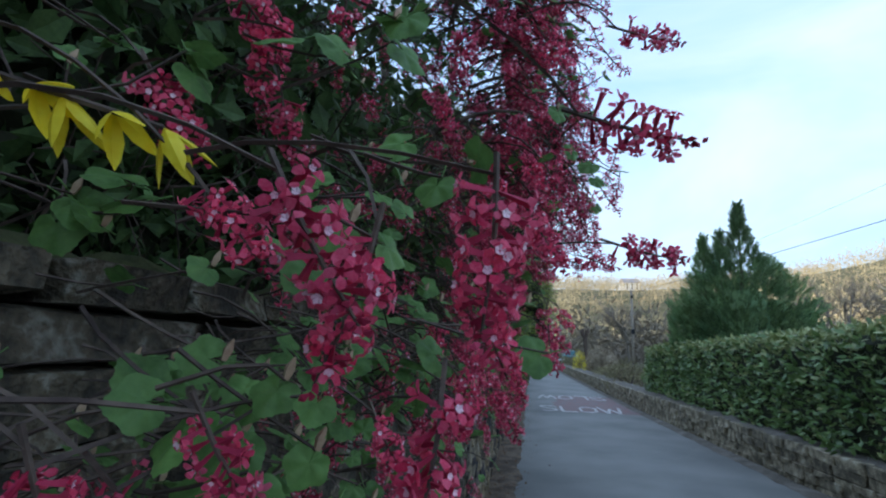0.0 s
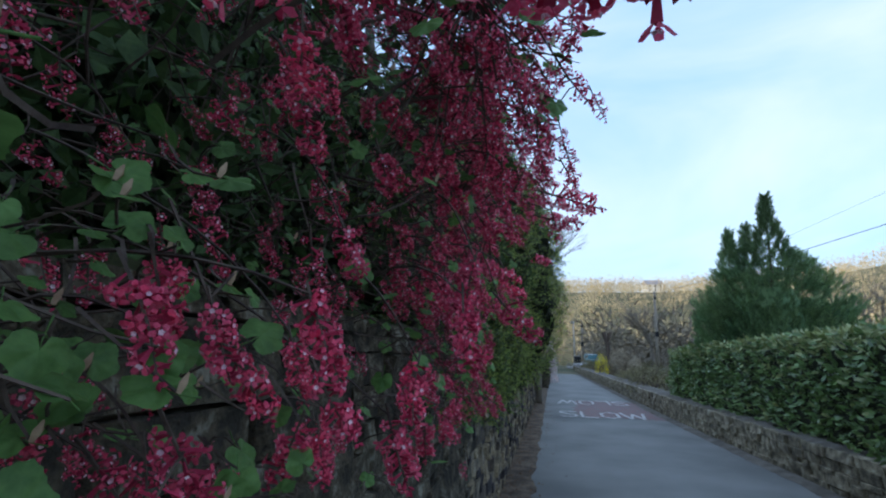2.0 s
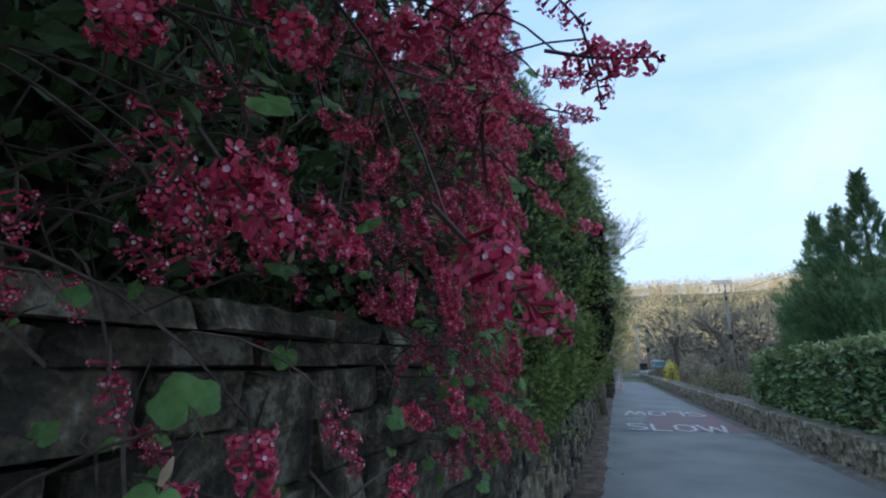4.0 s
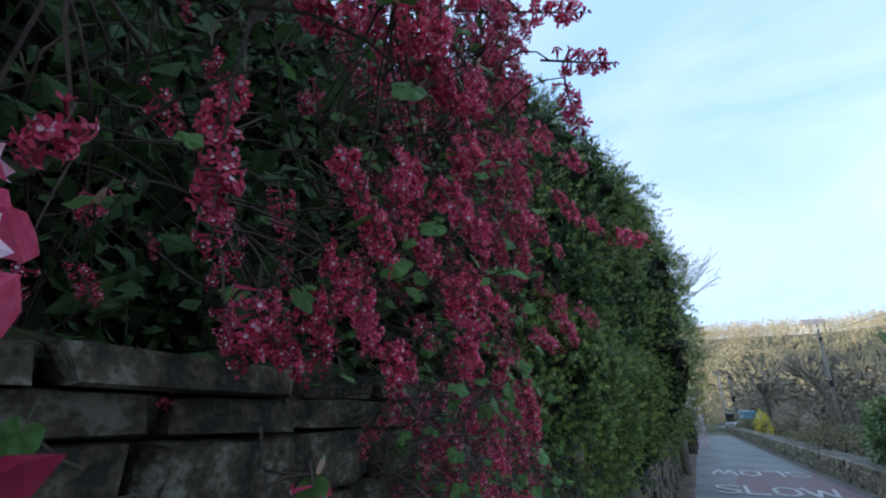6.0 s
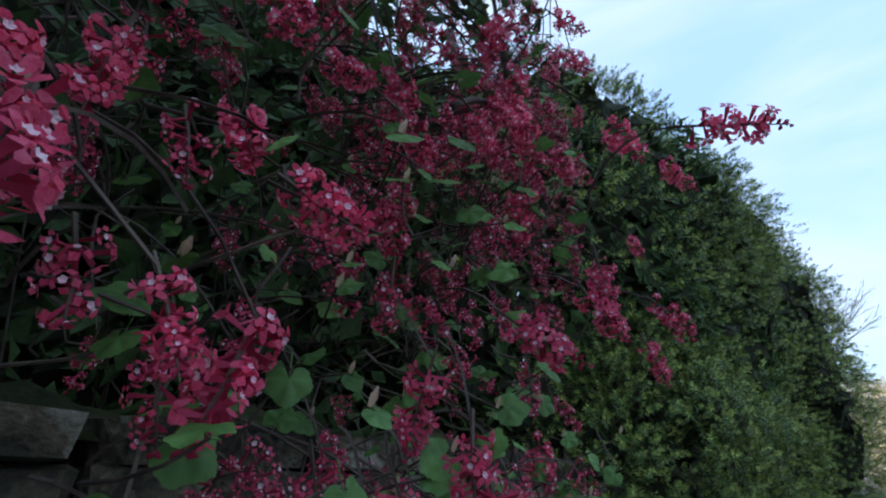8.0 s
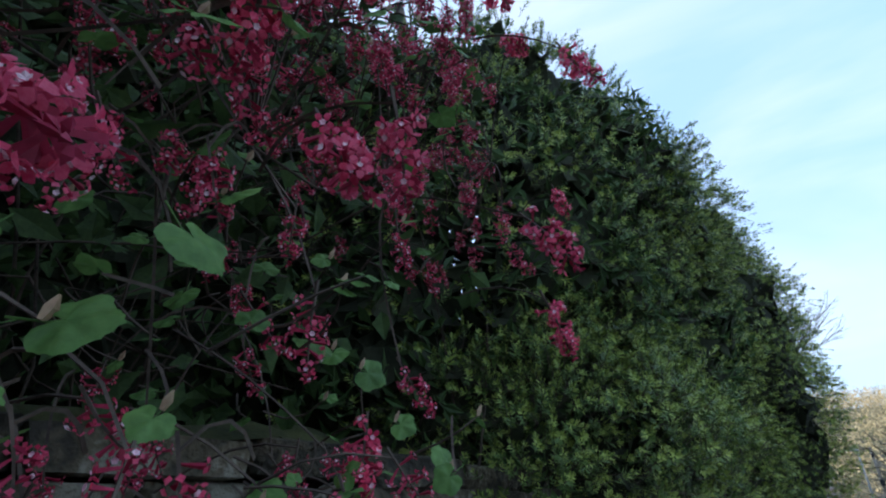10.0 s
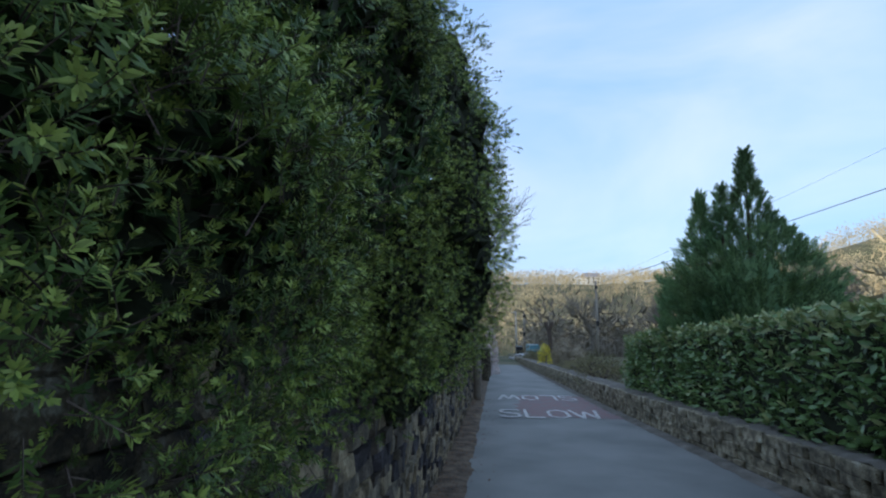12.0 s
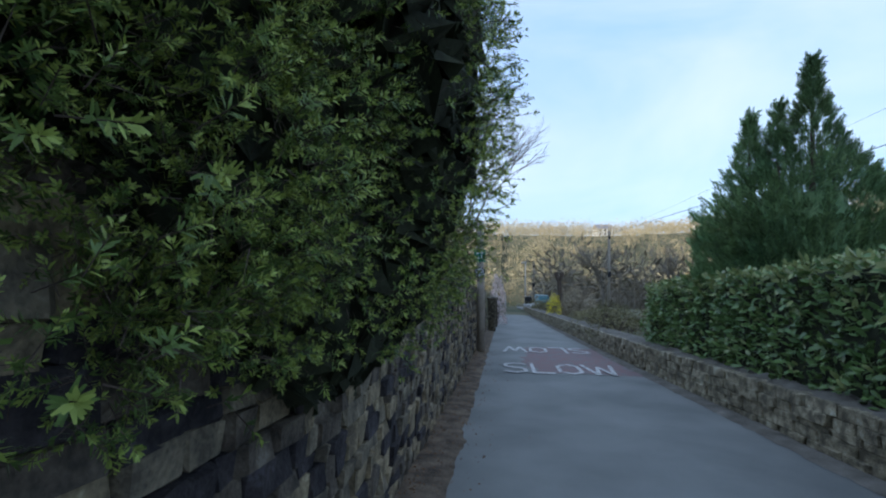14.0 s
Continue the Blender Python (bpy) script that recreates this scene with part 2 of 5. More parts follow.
def scatter(soup, shape, mats4):
    """Put many turned copies of one small shape into a soup."""
    v, f, m = shape
    k = len(mats4)
    hv = np.c_[v, np.ones(len(v))]
    allv = np.einsum("kij,nj->kni", mats4[:, :3, :], hv).reshape(-1, 3)
    allf = (f[None] + (np.arange(k) * len(v))[:, None, None]).reshape(-1, 3)
    soup.add(allv, allf, np.tile(m, k))


def frames(pos, axis, spin, size):
    """Matrices that turn +Z to axis, spin about it, scale and move."""
    pos, axis = np.asarray(pos, float), np.asarray(axis, float)
    z = axis / np.linalg.norm(axis, axis=1, keepdims=True)
    ref = np.where(np.abs(z[:, 2:3]) < 0.9, np.array([[0, 0, 1.0]]), np.array([[1.0, 0, 0]]))
    x = np.cross(ref, z)
    x /= np.linalg.norm(x, axis=1, keepdims=True)
    y = np.cross(z, x)
    c, s = np.cos(spin)[:, None], np.sin(spin)[:, None]
    out = np.zeros((len(pos), 4, 4))
    size = np.broadcast_to(np.asarray(size, float).reshape(-1, 1), (len(pos), 1))
    out[:, :3, 0], out[:, :3, 1], out[:, :3, 2] = (x * c + y * s) * size, (y * c - x * s) * size, z * size
    out[:, :3, 3], out[:, 3, 3] = pos, 1
    return out


def tube(soup, pts, radii, sides=5, slot=0):
    pts = np.asarray(pts, float)
    k = len(pts)
    d = np.gradient(pts, axis=0)
    d /= np.linalg.norm(d, axis=1, keepdims=True) + 1e-9
    ref = np.array([0.31, 0.17, 0.93]) if abs(d[0] @ np.array([0.31, 0.17, 0.93])) < 0.9 else np.array([1.0, 0, 0])
    x = np.cross(d, ref)
    x /= np.linalg.norm(x, axis=1, keepdims=True) + 1e-9
    y = np.cross(d, x)
    a = np.linspace(0, 2 * np.pi, sides, endpoint=False)
    r = np.broadcast_to(np.asarray(radii, float), (k,))
    v = pts[:, None] + r[:, None, None] * (np.cos(a)[None, :, None] * x[:, None] + np.sin(a)[None, :, None] * y[:, None])
    i, j = np.meshgrid(np.arange(k - 1), np.arange(sides), indexing="ij")
    j2 = (j + 1) % sides
    q = np.stack([i * sides + j, i * sides + j2, (i + 1) * sides + j2, (i + 1) * sides + j], -1).reshape(-1, 4)
    cap = [[(k - 1) * sides, (k - 1) * sides + s, (k - 1) * sides + s + 1] for s in range(1, sides - 1)]
    cap += [[0, s + 1, s] for s in range(1, sides - 1)]
    soup.add(v.reshape(-1, 3), np.concatenate([quads(q), np.array(cap)]), slot)


def straw(soup, a, b, ra, rb, slot=0):
    """A short three-sided open tube."""
    d = (b - a) / (np.linalg.norm(b - a) + 1e-9)
    x = np.cross(d, [0.31, 0.17, 0.93])
    x /= np.linalg.norm(x)
    y = np.cross(d, x)
    ring = [math.cos(k * 2.0944) * x + math.sin(k * 2.0944) * y for k in range(3)]
    soup.add([a + ra * q for q in ring] + [b + rb * q for q in ring], quads([(k, (k + 1) % 3, 3 + (k + 1) % 3, 3 + k) for k in range(3)]), slot)


def bend(a, b, c, n=7):
    t = np.linspace(0, 1, n)[:, None]
    return (1 - t) ** 2 * np.asarray(a, float) + 2 * t * (1 - t) * np.asarray(b, float) + t * t * np.asarray(c, float)


def box(soup, x0, x1, y0, y1, z0, z1, slot=0, bevel=0.0):
    bm = bmesh.new()
    bmesh.ops.create_cube(bm, size=1.0)
    for v in bm.verts:
        v.co = Vector(((x0 + x1) / 2 + v.co.x * (x1 - x0), (y0 + y1) / 2 + v.co.y * (y1 - y0), (z0 + z1) / 2 + v.co.z * (z1 - z0)))
    if bevel:
        bmesh.ops.bevel(bm, geom=bm.edges[:], offset=bevel, segments=1, affect="EDGES")
    bmesh.ops.triangulate(bm, faces=bm.faces[:])
    bm.verts.index_update()
    soup.add([v.co[:] for v in bm.verts], [[v.index for v in f.verts] for f in bm.faces], slot)
    bm.free()


def part(name, soup, mats, parent, label="", smooth=False, kind=""):
    ob = new(name, soup.mesh(name, mats, smooth) if isinstance(soup, Soup) else soup)
    ob.parent = parent
    if label or kind:
        tagged(ob, label, kind=kind)
    return ob


def thing(name, label, category, group="", kind="", at=(0, 0, 0)):
    ob = new(name)
    ob.location = at
    return tagged(ob, label, category, group, kind)


def wobble(p, scale, amount):
    return np.array([noise.noise(Vector(q) * scale) for q in p]) * amount


# ---- ground ----
def smooth_step(a, b, x):
    t = np.clip((x - a) / (b - a), 0, 1)
    return t * t * (3 - 2 * t)


def ground_height(x, y):
    """The land: the lane's slope, a bank held by the tall wall, rising beyond it to an unseen hill added to shade the
    lane, a fall to the valley and the far hillside.
    """
    base = lane(np.clip(y, -200, 95))
    left = 1.5 * smooth_step(-0.75, -0.95, x) + 21 * smooth_step(-6, -62, x) * (1 - smooth_step(5, 55, y))
    right = 0.36 * smooth_step(0, 0.1, x - right_edge(y) - 0.2) - 0.045 * np.clip(x - 6, 0, 60)
    valley = -5 * smooth_step(60, 105, y)
    far = (17 + 14 * smooth_step(30, 170, x) + 4 * np.sin(x * 0.017 + 1)) * smooth_step(100, 215, y + 0.35 * np.clip(x, 0, 200))
    side = 34 * smooth_step(70, 210, x) * smooth_step(-80, 40, y) * (1 - smooth_step(140, 240, y))
    near = smooth_step(-0.6, -0.4, x) * (1 - smooth_step(0, 0.05, x - right_edge(y) - 0.2)) * (1 - smooth_step(60, 62, y))
    return base + left + right + valley + far + side - 0.03 * near


gx = np.unique(np.concatenate([-np.geomspace(1.2, 700, 40), np.linspace(-1.2, 4.4, 57), np.geomspace(4.6, 700, 46)]))
gy = np.unique(np.concatenate([-np.geomspace(8, 500, 16), np.linspace(-7, 60, 68), np.linspace(62, 260, 60), np.geomspace(265, 900, 12)]))
GX, GY = np.meshgrid(gx, gy, indexing="ij")
GZ = ground_height(GX, GY)
far_bump = np.array([noise.fractal(Vector((a, b, 0)) * 0.03, 1.0, 2.0, 4) for a, b in zip(GX.ravel(), GY.ravel())]).reshape(GX.shape)
GZ = GZ + far_bump * 1.6 * smooth_step(20, 120, np.hypot(GX, GY))
s = Soup()
ii, jj = np.meshgrid(np.arange(len(gx) - 1), np.arange(len(gy) - 1), indexing="ij")
ny = len(gy)
s.add(np.stack([GX, GY, GZ], -1).reshape(-1, 3), quads(np.stack([ii * ny + jj, (ii + 1) * ny + jj, (ii + 1) * ny + jj + 1, ii * ny + jj + 1], -1).reshape(-1, 4)))
ground = tagged(part("ground", s, ["soil"], None, smooth=True), "rough grass and soil falling to a wooded valley", "ground", kind="structure")


def ground_z(x, y):
    return float(ground_height(np.array([float(x)]), np.array([float(y)]))[0])


# the lane
def strip(name, xa, xb, y0, y1, lift, mat, step=0.5, across=8, jitter=0.0, bend_far=True):
    s = Soup()
    ys = np.arange(y0, y1 + step, step)
    vs = []
    for y in ys:
        off = -0.006 * max(0, y - 45) ** 1.6 if bend_far else 0
        a, b = xa(y) + off, xb(y) + off
        a += (noise.noise(Vector((y * 1.7, 3, 0))) + 0.6 * noise.noise(Vector((y * 7, 3, 0)))) * jitter
        b += (noise.noise(Vector((y * 1.7, 9, 0))) + 0.6 * noise.noise(Vector((y * 7, 9, 0)))) * jitter
        for k in range(across + 1):
            x = a + (b - a) * k / across
            camber = 0.02 * math.sin(math.pi * k / across)
            vs.append((x, y, lane(y) + lift + camber + 0.006 * noise.noise(Vector((x * 1.3, y * 0.8, 0)))))
    n = across + 1
    i, j = np.meshgrid(np.arange(len(ys) - 1), np.arange(across), indexing="ij")
    s.add(vs, quads(np.stack([i * n + j, i * n + j + 1, (i + 1) * n + j + 1, (i + 1) * n + j], -1).reshape(-1, 4)))
    return part(name, s, [mat], None, smooth=True)


tagged(strip("road", lambda y: -0.27, lambda y: right_edge(y) - 0.03, -16, 95, 0.0, "asphalt", jitter=0.06), "grey worn asphalt lane sloping downhill", "road", kind="structure")
tagged(strip("verge", lambda y: -0.62, lambda y: -0.17, -16, 60, 0.006, "litter", 0.06, 6, 0.06, False), "strip of brown leaf litter along the tall wall", "verge", kind="structure")


tagged(strip("verge_right", lambda y: right_edge(y) - 0.24, lambda y: right_edge(y) + 0.05, -14, 52, 0.008, "grit", 0.07, 5, 0.06, False), "gritty soil along the foot of the low wall", "verge", kind="structure")

# ---- dry stone walls ----
def stone_mesh(name, seed, mat):
    r = random.Random(seed)
    bm = bmesh.new()
    bmesh.ops.create_cube(bm, size=1.0)
    bmesh.ops.bevel(bm, geom=bm.edges[:], offset=0.065, segments=1, affect="EDGES")
    for v in bm.verts:
        v.co += Vector((r.uniform(-1, 1) * 0.05, r.uniform(-1, 1) * 0.045, r.uniform(-1, 1) * 0.06))
    bmesh.ops.triangulate(bm, faces=bm.faces[:])
    me = bpy.data.meshes.new(name)
    bm.to_mesh(me)
    bm.free()
    me.materials.append(M[mat])
    for p in me.polygons:
        p.use_smooth = r.random() < 0.0
    return me


def lay_stones(parent, name, mat, y0, y1, near, height, face, thick, course, length, seed, out=1, gap=0.008):
    """Courses of uneven stones on a wall's face; the near stretch piece by piece, the rest joined."""
    r = random.Random(seed)
    kinds = [stone_mesh(name, seed + k, mat) for k in range(10)]
    shapes = []
    for me in kinds:
        v = np.array([q.co[:] for q in me.vertices])
        f = np.array([p.vertices[:] for p in me.polygons])
        shapes.append((v, f, np.zeros(len(f), int)))
    rest, count, h = Soup(), 0, 0.0
    while h < height - 0.03:
        ch = min(r.uniform(*course), height - h)
        if height - h - ch < 0.05:
            ch = height - h
        y = y0 + r.uniform(-0.2, 0)
        wave = r.uniform(0, 6)
        while y < y1:
            ln = r.uniform(*length) * (0.75 + 0.5 * ch / course[1])
            tall = ch * r.uniform(0.99, 1.06)
            yc = y + ln / 2
            zc = lane(yc) + h + tall / 2 + 0.004 * math.sin(yc * 1.1 + wave)
            x = face(yc) + out * r.uniform(-0.018, 0.015) - out * thick / 2
            k = r.randrange(10)
            m = pose(x, yc, zc, r.uniform(-1.2, 1.2) - math.degrees(math.atan(SLOPE)), r.uniform(-2.5, 2.5), r.uniform(-2.5, 2.5)) @ Matrix.Diagonal((thick, ln - gap, tall - gap * 0.5, 1))
            if near[0] < yc < near[1] and count < 300:
                ob = new(name, kinds[k])
                ob.matrix_world = m
                ob.parent = parent
                count += 1
            else:
                scatter(rest, shapes[k], np.array(m)[None])
            y += ln
        h += ch
    part("stonework", rest, [mat], parent, kind="stuff")


def wall_core(name, label, y0, y1, xa, xb, height, top_mat, step=0.5):
    s = Soup()
    ys = np.arange(y0, y1 + step, step)
    vs = []
    for y in ys:
        h = height - 0.02 + 0.015 * noise.noise(Vector((y * 2, 0, 0)))
        vs += [(xa(y), y, lane(y) - 0.3), (xa(y), y, lane(y) + h), (xb(y), y, lane(y) + h), (xb(y), y, lane(y) - 0.3)]
    q = []
    for i in range(len(ys) - 1):
        for k in range(4):
            q.append((i * 4 + k, i * 4 + (k + 1) % 4, (i + 1) * 4 + (k + 1) % 4, (i + 1) * 4 + k))
    q += [(0, 1, 2, 3), tuple(len(vs) - 4 + k for k in (3, 2, 1, 0))]
    s.add(vs, quads(q))
    ob = tagged(new(name, s.mesh(name, [top_mat])), label, "wall", kind="structure")
    return ob


wall_left = wall_core("wall_left", "tall dark dry stone retaining wall with mossy top", -14, 22.8, lambda y: -0.95, lambda y: -0.60, 1.62, "joint")
wall_right = wall_core("wall_right", "low weathered dry stone wall along the lane", -14, 52, lambda y: right_edge(y) + 0.06, lambda y: right_edge(y) + 0.30, 0.47, "joint")

# moss and soil on top of the tall wall
s = Soup()
my, mx = np.arange(-3, 22.5, 0.06), np.linspace(-0.98, -0.52, 7)
vs = [(x, y, lane(y) + 1.615 + 0.05 * math.sin((x + 0.98) / 0.46 * math.pi) + 0.05 * noise.fractal(Vector((x, y, 0)) * 6, 1.0, 2.0, 3)) for y in my for x in mx]
i, j = np.meshgrid(np.arange(len(my) - 1), np.arange(6), indexing="ij")
s.add(vs, quads(np.stack([i * 7 + j, i * 7 + j + 1, (i + 1) * 7 + j + 1, (i + 1) * 7 + j], -1).reshape(-1, 4)))
tagged(part("moss_bank", s, ["moss"], None, smooth=True), "mossy soil along the top of the tall wall", "moss", kind="structure")

# soil on top of the low wall, under the hedge
s = Soup()
my, mx = np.arange(1, 50, 0.07), np.linspace(0.03, 0.62, 8)
vs = [(right_edge(y) + x, y, lane(y) + 0.475 + 0.05 * math.sin(x / 0.62 * math.pi) + 0.045 * noise.fractal(Vector((x, y, 5)) * 5, 1.0, 2.0, 3)) for y in my for x in mx]
i, j = np.meshgrid(np.arange(len(my) - 1), np.arange(7), indexing="ij")
s.add(vs, quads(np.stack([i * 8 + j, i * 8 + j + 1, (i + 1) * 8 + j + 1, (i + 1) * 8 + j], -1).reshape(-1, 4)))
tagged(part("soil_bank", s, ["grit"], None, smooth=True), "brown soil on top of the low wall", "soil", kind="structure")

# ---- road marking ----
def stroke_quads(soup, segs, w, x, y, flip, width, height):
    """Letter strokes given in a unit square, laid flat on the lane."""
    for (ax, ay), (bx, by), thick in segs:
        a, b = np.array([ax * width, ay * height]), np.array([bx * width, by * height])
        d = (b - a) / (np.linalg.norm(b - a) + 1e-9)
        n = np.array([-d[1], d[0]])
        # strokes run thicker along the lane than across it
        hw = n * thick * np.array([w, w * 2.0])
        ex = d * w * 0.35
        k = 6
        pts = []
        for t in np.linspace(0, 1, k):
            p = a - ex + (b - a + 2 * ex) * t
            for sgn in (1, -1):
                c = p + sgn * hw
                if flip:
                    c = np.array([width - c[0], height - c[1]])
                pts.append((x + c[0], y + c[1], lane(y + c[1]) + 0.034))
        q = [(2 * i, 2 * i + 2, 2 * i + 3, 2 * i + 1) for i in range(k - 1)]
        soup.add(pts, quads(q))


LETTERS = {
    "S": [((0.95, 0.86), (0.5, 0.97), 1), ((0.5, 0.97), (0.06, 0.85), 1), ((0.06, 0.85), (0.10, 0.62), 1), ((0.10, 0.62), (0.90, 0.40), 1), ((0.90, 0.40), (0.94, 0.15), 1), ((0.94, 0.15), (0.5, 0.03), 1), ((0.5, 0.03), (0.05, 0.14), 1)],
    "L": [((0.1, 1.0), (0.1, 0.04), 1), ((0.1, 0.04), (0.95, 0.04), 1)],
    "O": [((0.5, 0.97), (0.08, 0.78), 1), ((0.08, 0.78), (0.08, 0.22), 1), ((0.08, 0.22), (0.5, 0.03), 1), ((0.5, 0.03), (0.92, 0.22), 1), ((0.92, 0.22), (0.92, 0.78), 1), ((0.92, 0.78), (0.5, 0.97), 1)],
    "W": [((0.0, 1.0), (0.25, 0.02), 1), ((0.25, 0.02), (0.5, 0.8), 1), ((0.5, 0.8), (0.75, 0.02), 1), ((0.75, 0.02), (1.0, 1.0), 1)],
}


def slow_marking(y, flip, height):
    m = thing("road_marking", "worn white painted word SLOW on red surfacing", "road marking", "SLOW markings")
    widths, gap, x = [0.44, 0.42, 0.46, 0.56], 0.075, 0.22
    order = list(zip("SLOW", widths))
    if flip:
        order = order[::-1]
    for ch, w in order:
        s = Soup()
        stroke_quads(s, LETTERS[ch], 0.036, x, y, flip, w, height)
        part("letter", s, ["paint"], m)
        x += w + gap
    return m


s_red = strip("red_patch", lambda y: 0.15, lambda y: right_edge(y) - 0.12, 12.9, 17.1, 0.004, "red_road", 0.12, 12, 0.22, False)
tagged(s_red, "worn red surfacing patch on the lane", "road surface", kind="structure")
slow_marking(12.75, False, 1.25)
slow_marking(15.95, True, 1.25)


# ---- leaf and sprig shapes ----
def currant_leaf():
    """A lobed leaf, folded a little at its ribs, stalk at the origin, blade along +Y."""
    ang = np.array([-158, -125, -98, -66, -40, -22, 0, 22, 40, 66, 98, 125, 158])
    rad = np.array([0.44, 0.72, 0.74, 0.90, 0.76, 0.86, 1.0, 0.86, 0.76, 0.90, 0.74, 0.72, 0.44])
    fine = np.interp(np.linspace(0, 12, 37), np.arange(13), rad) * (1 + 0.022 * np.cos(np.arange(37) * np.pi))
    a = np.radians(np.interp(np.linspace(0, 12, 37), np.arange(13), ang))
    x, y = fine * np.sin(a), fine * np.cos(a) + 0.42
    z = -0.18 * (x * x + (y - 0.4) ** 2) + 0.05 * np.cos(a * 5)
    rim = np.stack([x, y, z], -1)
    mid = np.stack([x * 0.5, (y - 0.42) * 0.5 + 0.42, z * 0.25 + 0.03 * np.cos(a * 5)], -1)
    v = np.concatenate([[[0, 0.42, 0.0]], mid, rim])
    f = []
    for k in range(36):
        f += [[0, 1 + k, 2 + k], [1 + k, 38 + k, 39 + k], [1 + k, 39 + k, 2 + k]]
    st = Soup()
    st.add(v, f)
    tube(st, [(0, 0.44, 0), (0, 0.1, -0.05), (0, -0.55, 0.12)], [0.02, 0.022, 0.03], 4)
    return st


def oval_leaf(length=1.0, width=0.42, fold=0.12, curl=0.15, t=(0, 0.2, 0.5, 0.8, 1.0), w=(0.05, 0.75, 1.0, 0.62, 0.03)):
    w = np.array(w) * width / 2
    v = []
    for a, b in zip(t, w):
        zc = -curl * a * a
        v += [(-b, a * length, zc + fold * b), (0, a * length, zc - fold * 0.4 * b), (b, a * length, zc + fold * b)]
    q = []
    for i in range(len(t) - 1):
        q += [(3 * i, 3 * i + 1, 3 * i + 4, 3 * i + 3), (3 * i + 1, 3 * i + 2, 3 * i + 5, 3 * i + 4)]
    st = Soup()
    st.add(v, quads(q))
    return st


def plain_leaf(width=0.5):
    """A small folded leaf for masses seen from afar."""
    st = Soup()
    w = width / 2
    st.add([(0, 0, 0), (w, 0.45, 0.08), (0, 1, -0.12), (-w, 0.45, 0.08), (0, 0.5, -0.02)], [[0, 1, 4], [1, 2, 4], [2, 3, 4], [3, 0, 4]])
    return st


def raceme(seed, light=False):
    """A hanging cluster of tubular five-petalled flowers; stalk at the origin, hanging along -Z; length about 1."""
    r = np.random.default_rng(seed)
    st = Soup()
    sway = r.uniform(-0.16, 0.16, 2)
    axis = lambda t: np.array([sway[0] * t * t, sway[1] * t * t, -t])
    tube(st, [axis(t) for t in (-0.15, 0.3, 0.6, 0.95)], [0.020, 0.018, 0.014, 0.008], 4, 2)
    n = 18 if light else 30
    for i in range(n):
        t = float(np.clip(0.10 + 0.88 * (i / (n - 1)) ** 0.95 + r.uniform(-0.03, 0.03), 0.05, 1.0))
        a = i * 2.4 + r.uniform(-0.9, 0.9)
        open_flower = t < 0.80 + r.uniform(-0.06, 0.06)
        reach = (0.215 - 0.07 * t if open_flower else 0.13 - 0.35 * (t - 0.8)) * r.uniform(0.8, 1.12)
        d = np.array([math.cos(a), math.sin(a), r.uniform(-0.9, 0.25) - 0.9 * max(0, t - 0.7)])
        d /= np.linalg.norm(d)
        p0 = axis(t)
        p1 = p0 + d * reach
        if not open_flower:
            # closed bud
            mid = p0 + d * reach * 0.55
            straw(st, p0, mid, 0.008, 0.026, 3)
            straw(st, mid, p1, 0.026, 0.002, 3)
            continue
        straw(st, p0, p1, 0.010, 0.028, 3)
        m = frames(p1[None], d[None], np.array([r.uniform(0, 6)]), 1.0)[0]
        big = r.uniform(0.85, 1.12) * 0.092
        flare = r.uniform(-0.7, 0.8)
        v, f, sl = [], [], []
        for k in range(5):
            b = 2 * math.pi * k / 5
            c, s_ = math.cos(b), math.sin(b)
            lift = flare + r.uniform(-0.15, 0.2)
            pts = [(0.016, 0, -0.004), (big * 0.50, -big * 0.29, 0.022), (big * 0.86, -big * 0.23, 0.018 - lift * big * 0.6),
                   (big, 0, 0.012 - lift * big * 0.75), (big * 0.86, big * 0.23, 0.018 - lift * big * 0.6), (big * 0.50, big * 0.29, 0.022)]
            base = len(v)
            v += [(x * c - y * s_, x * s_ + y * c, z) for x, y, z in pts]
            f += [[base, base + 1, base + 5], [base + 1, base + 2, base + 4], [base + 1, base + 4, base + 5], [base + 2, base + 3, base + 4]]
            sl += [0, 0, 0, 0]
        if light:
            # far clusters keep the outline of each flower alone
            f, sl = [q for j, q in enumerate(f) if j % 4 in (1, 2)], sl[:10]
        if r.random() < 0.8:
            # the ring of small pale inner petals
            base = len(v)
            w = r.uniform(0.020, 0.032)
            v += [(w * (1 if k % 2 else 0.8) * math.cos(math.pi * k / 5), w * (1 if k % 2 else 0.8) * math.sin(math.pi * k / 5), 0.038 if k % 2 else 0.028) for k in range(10)] + [(0, 0, 0.022)]
            ring = range(1, 10, 2) if light else range(10)
            f += [[base + k, base + (k + (2 if light else 1)) % 10, base + 10] for k in ring]
            sl += [1] * len(ring)
        hv = np.c_[np.array(v), np.ones(len(v))]
        st.add((hv @ m.T)[:, :3], f, sl)
    return st


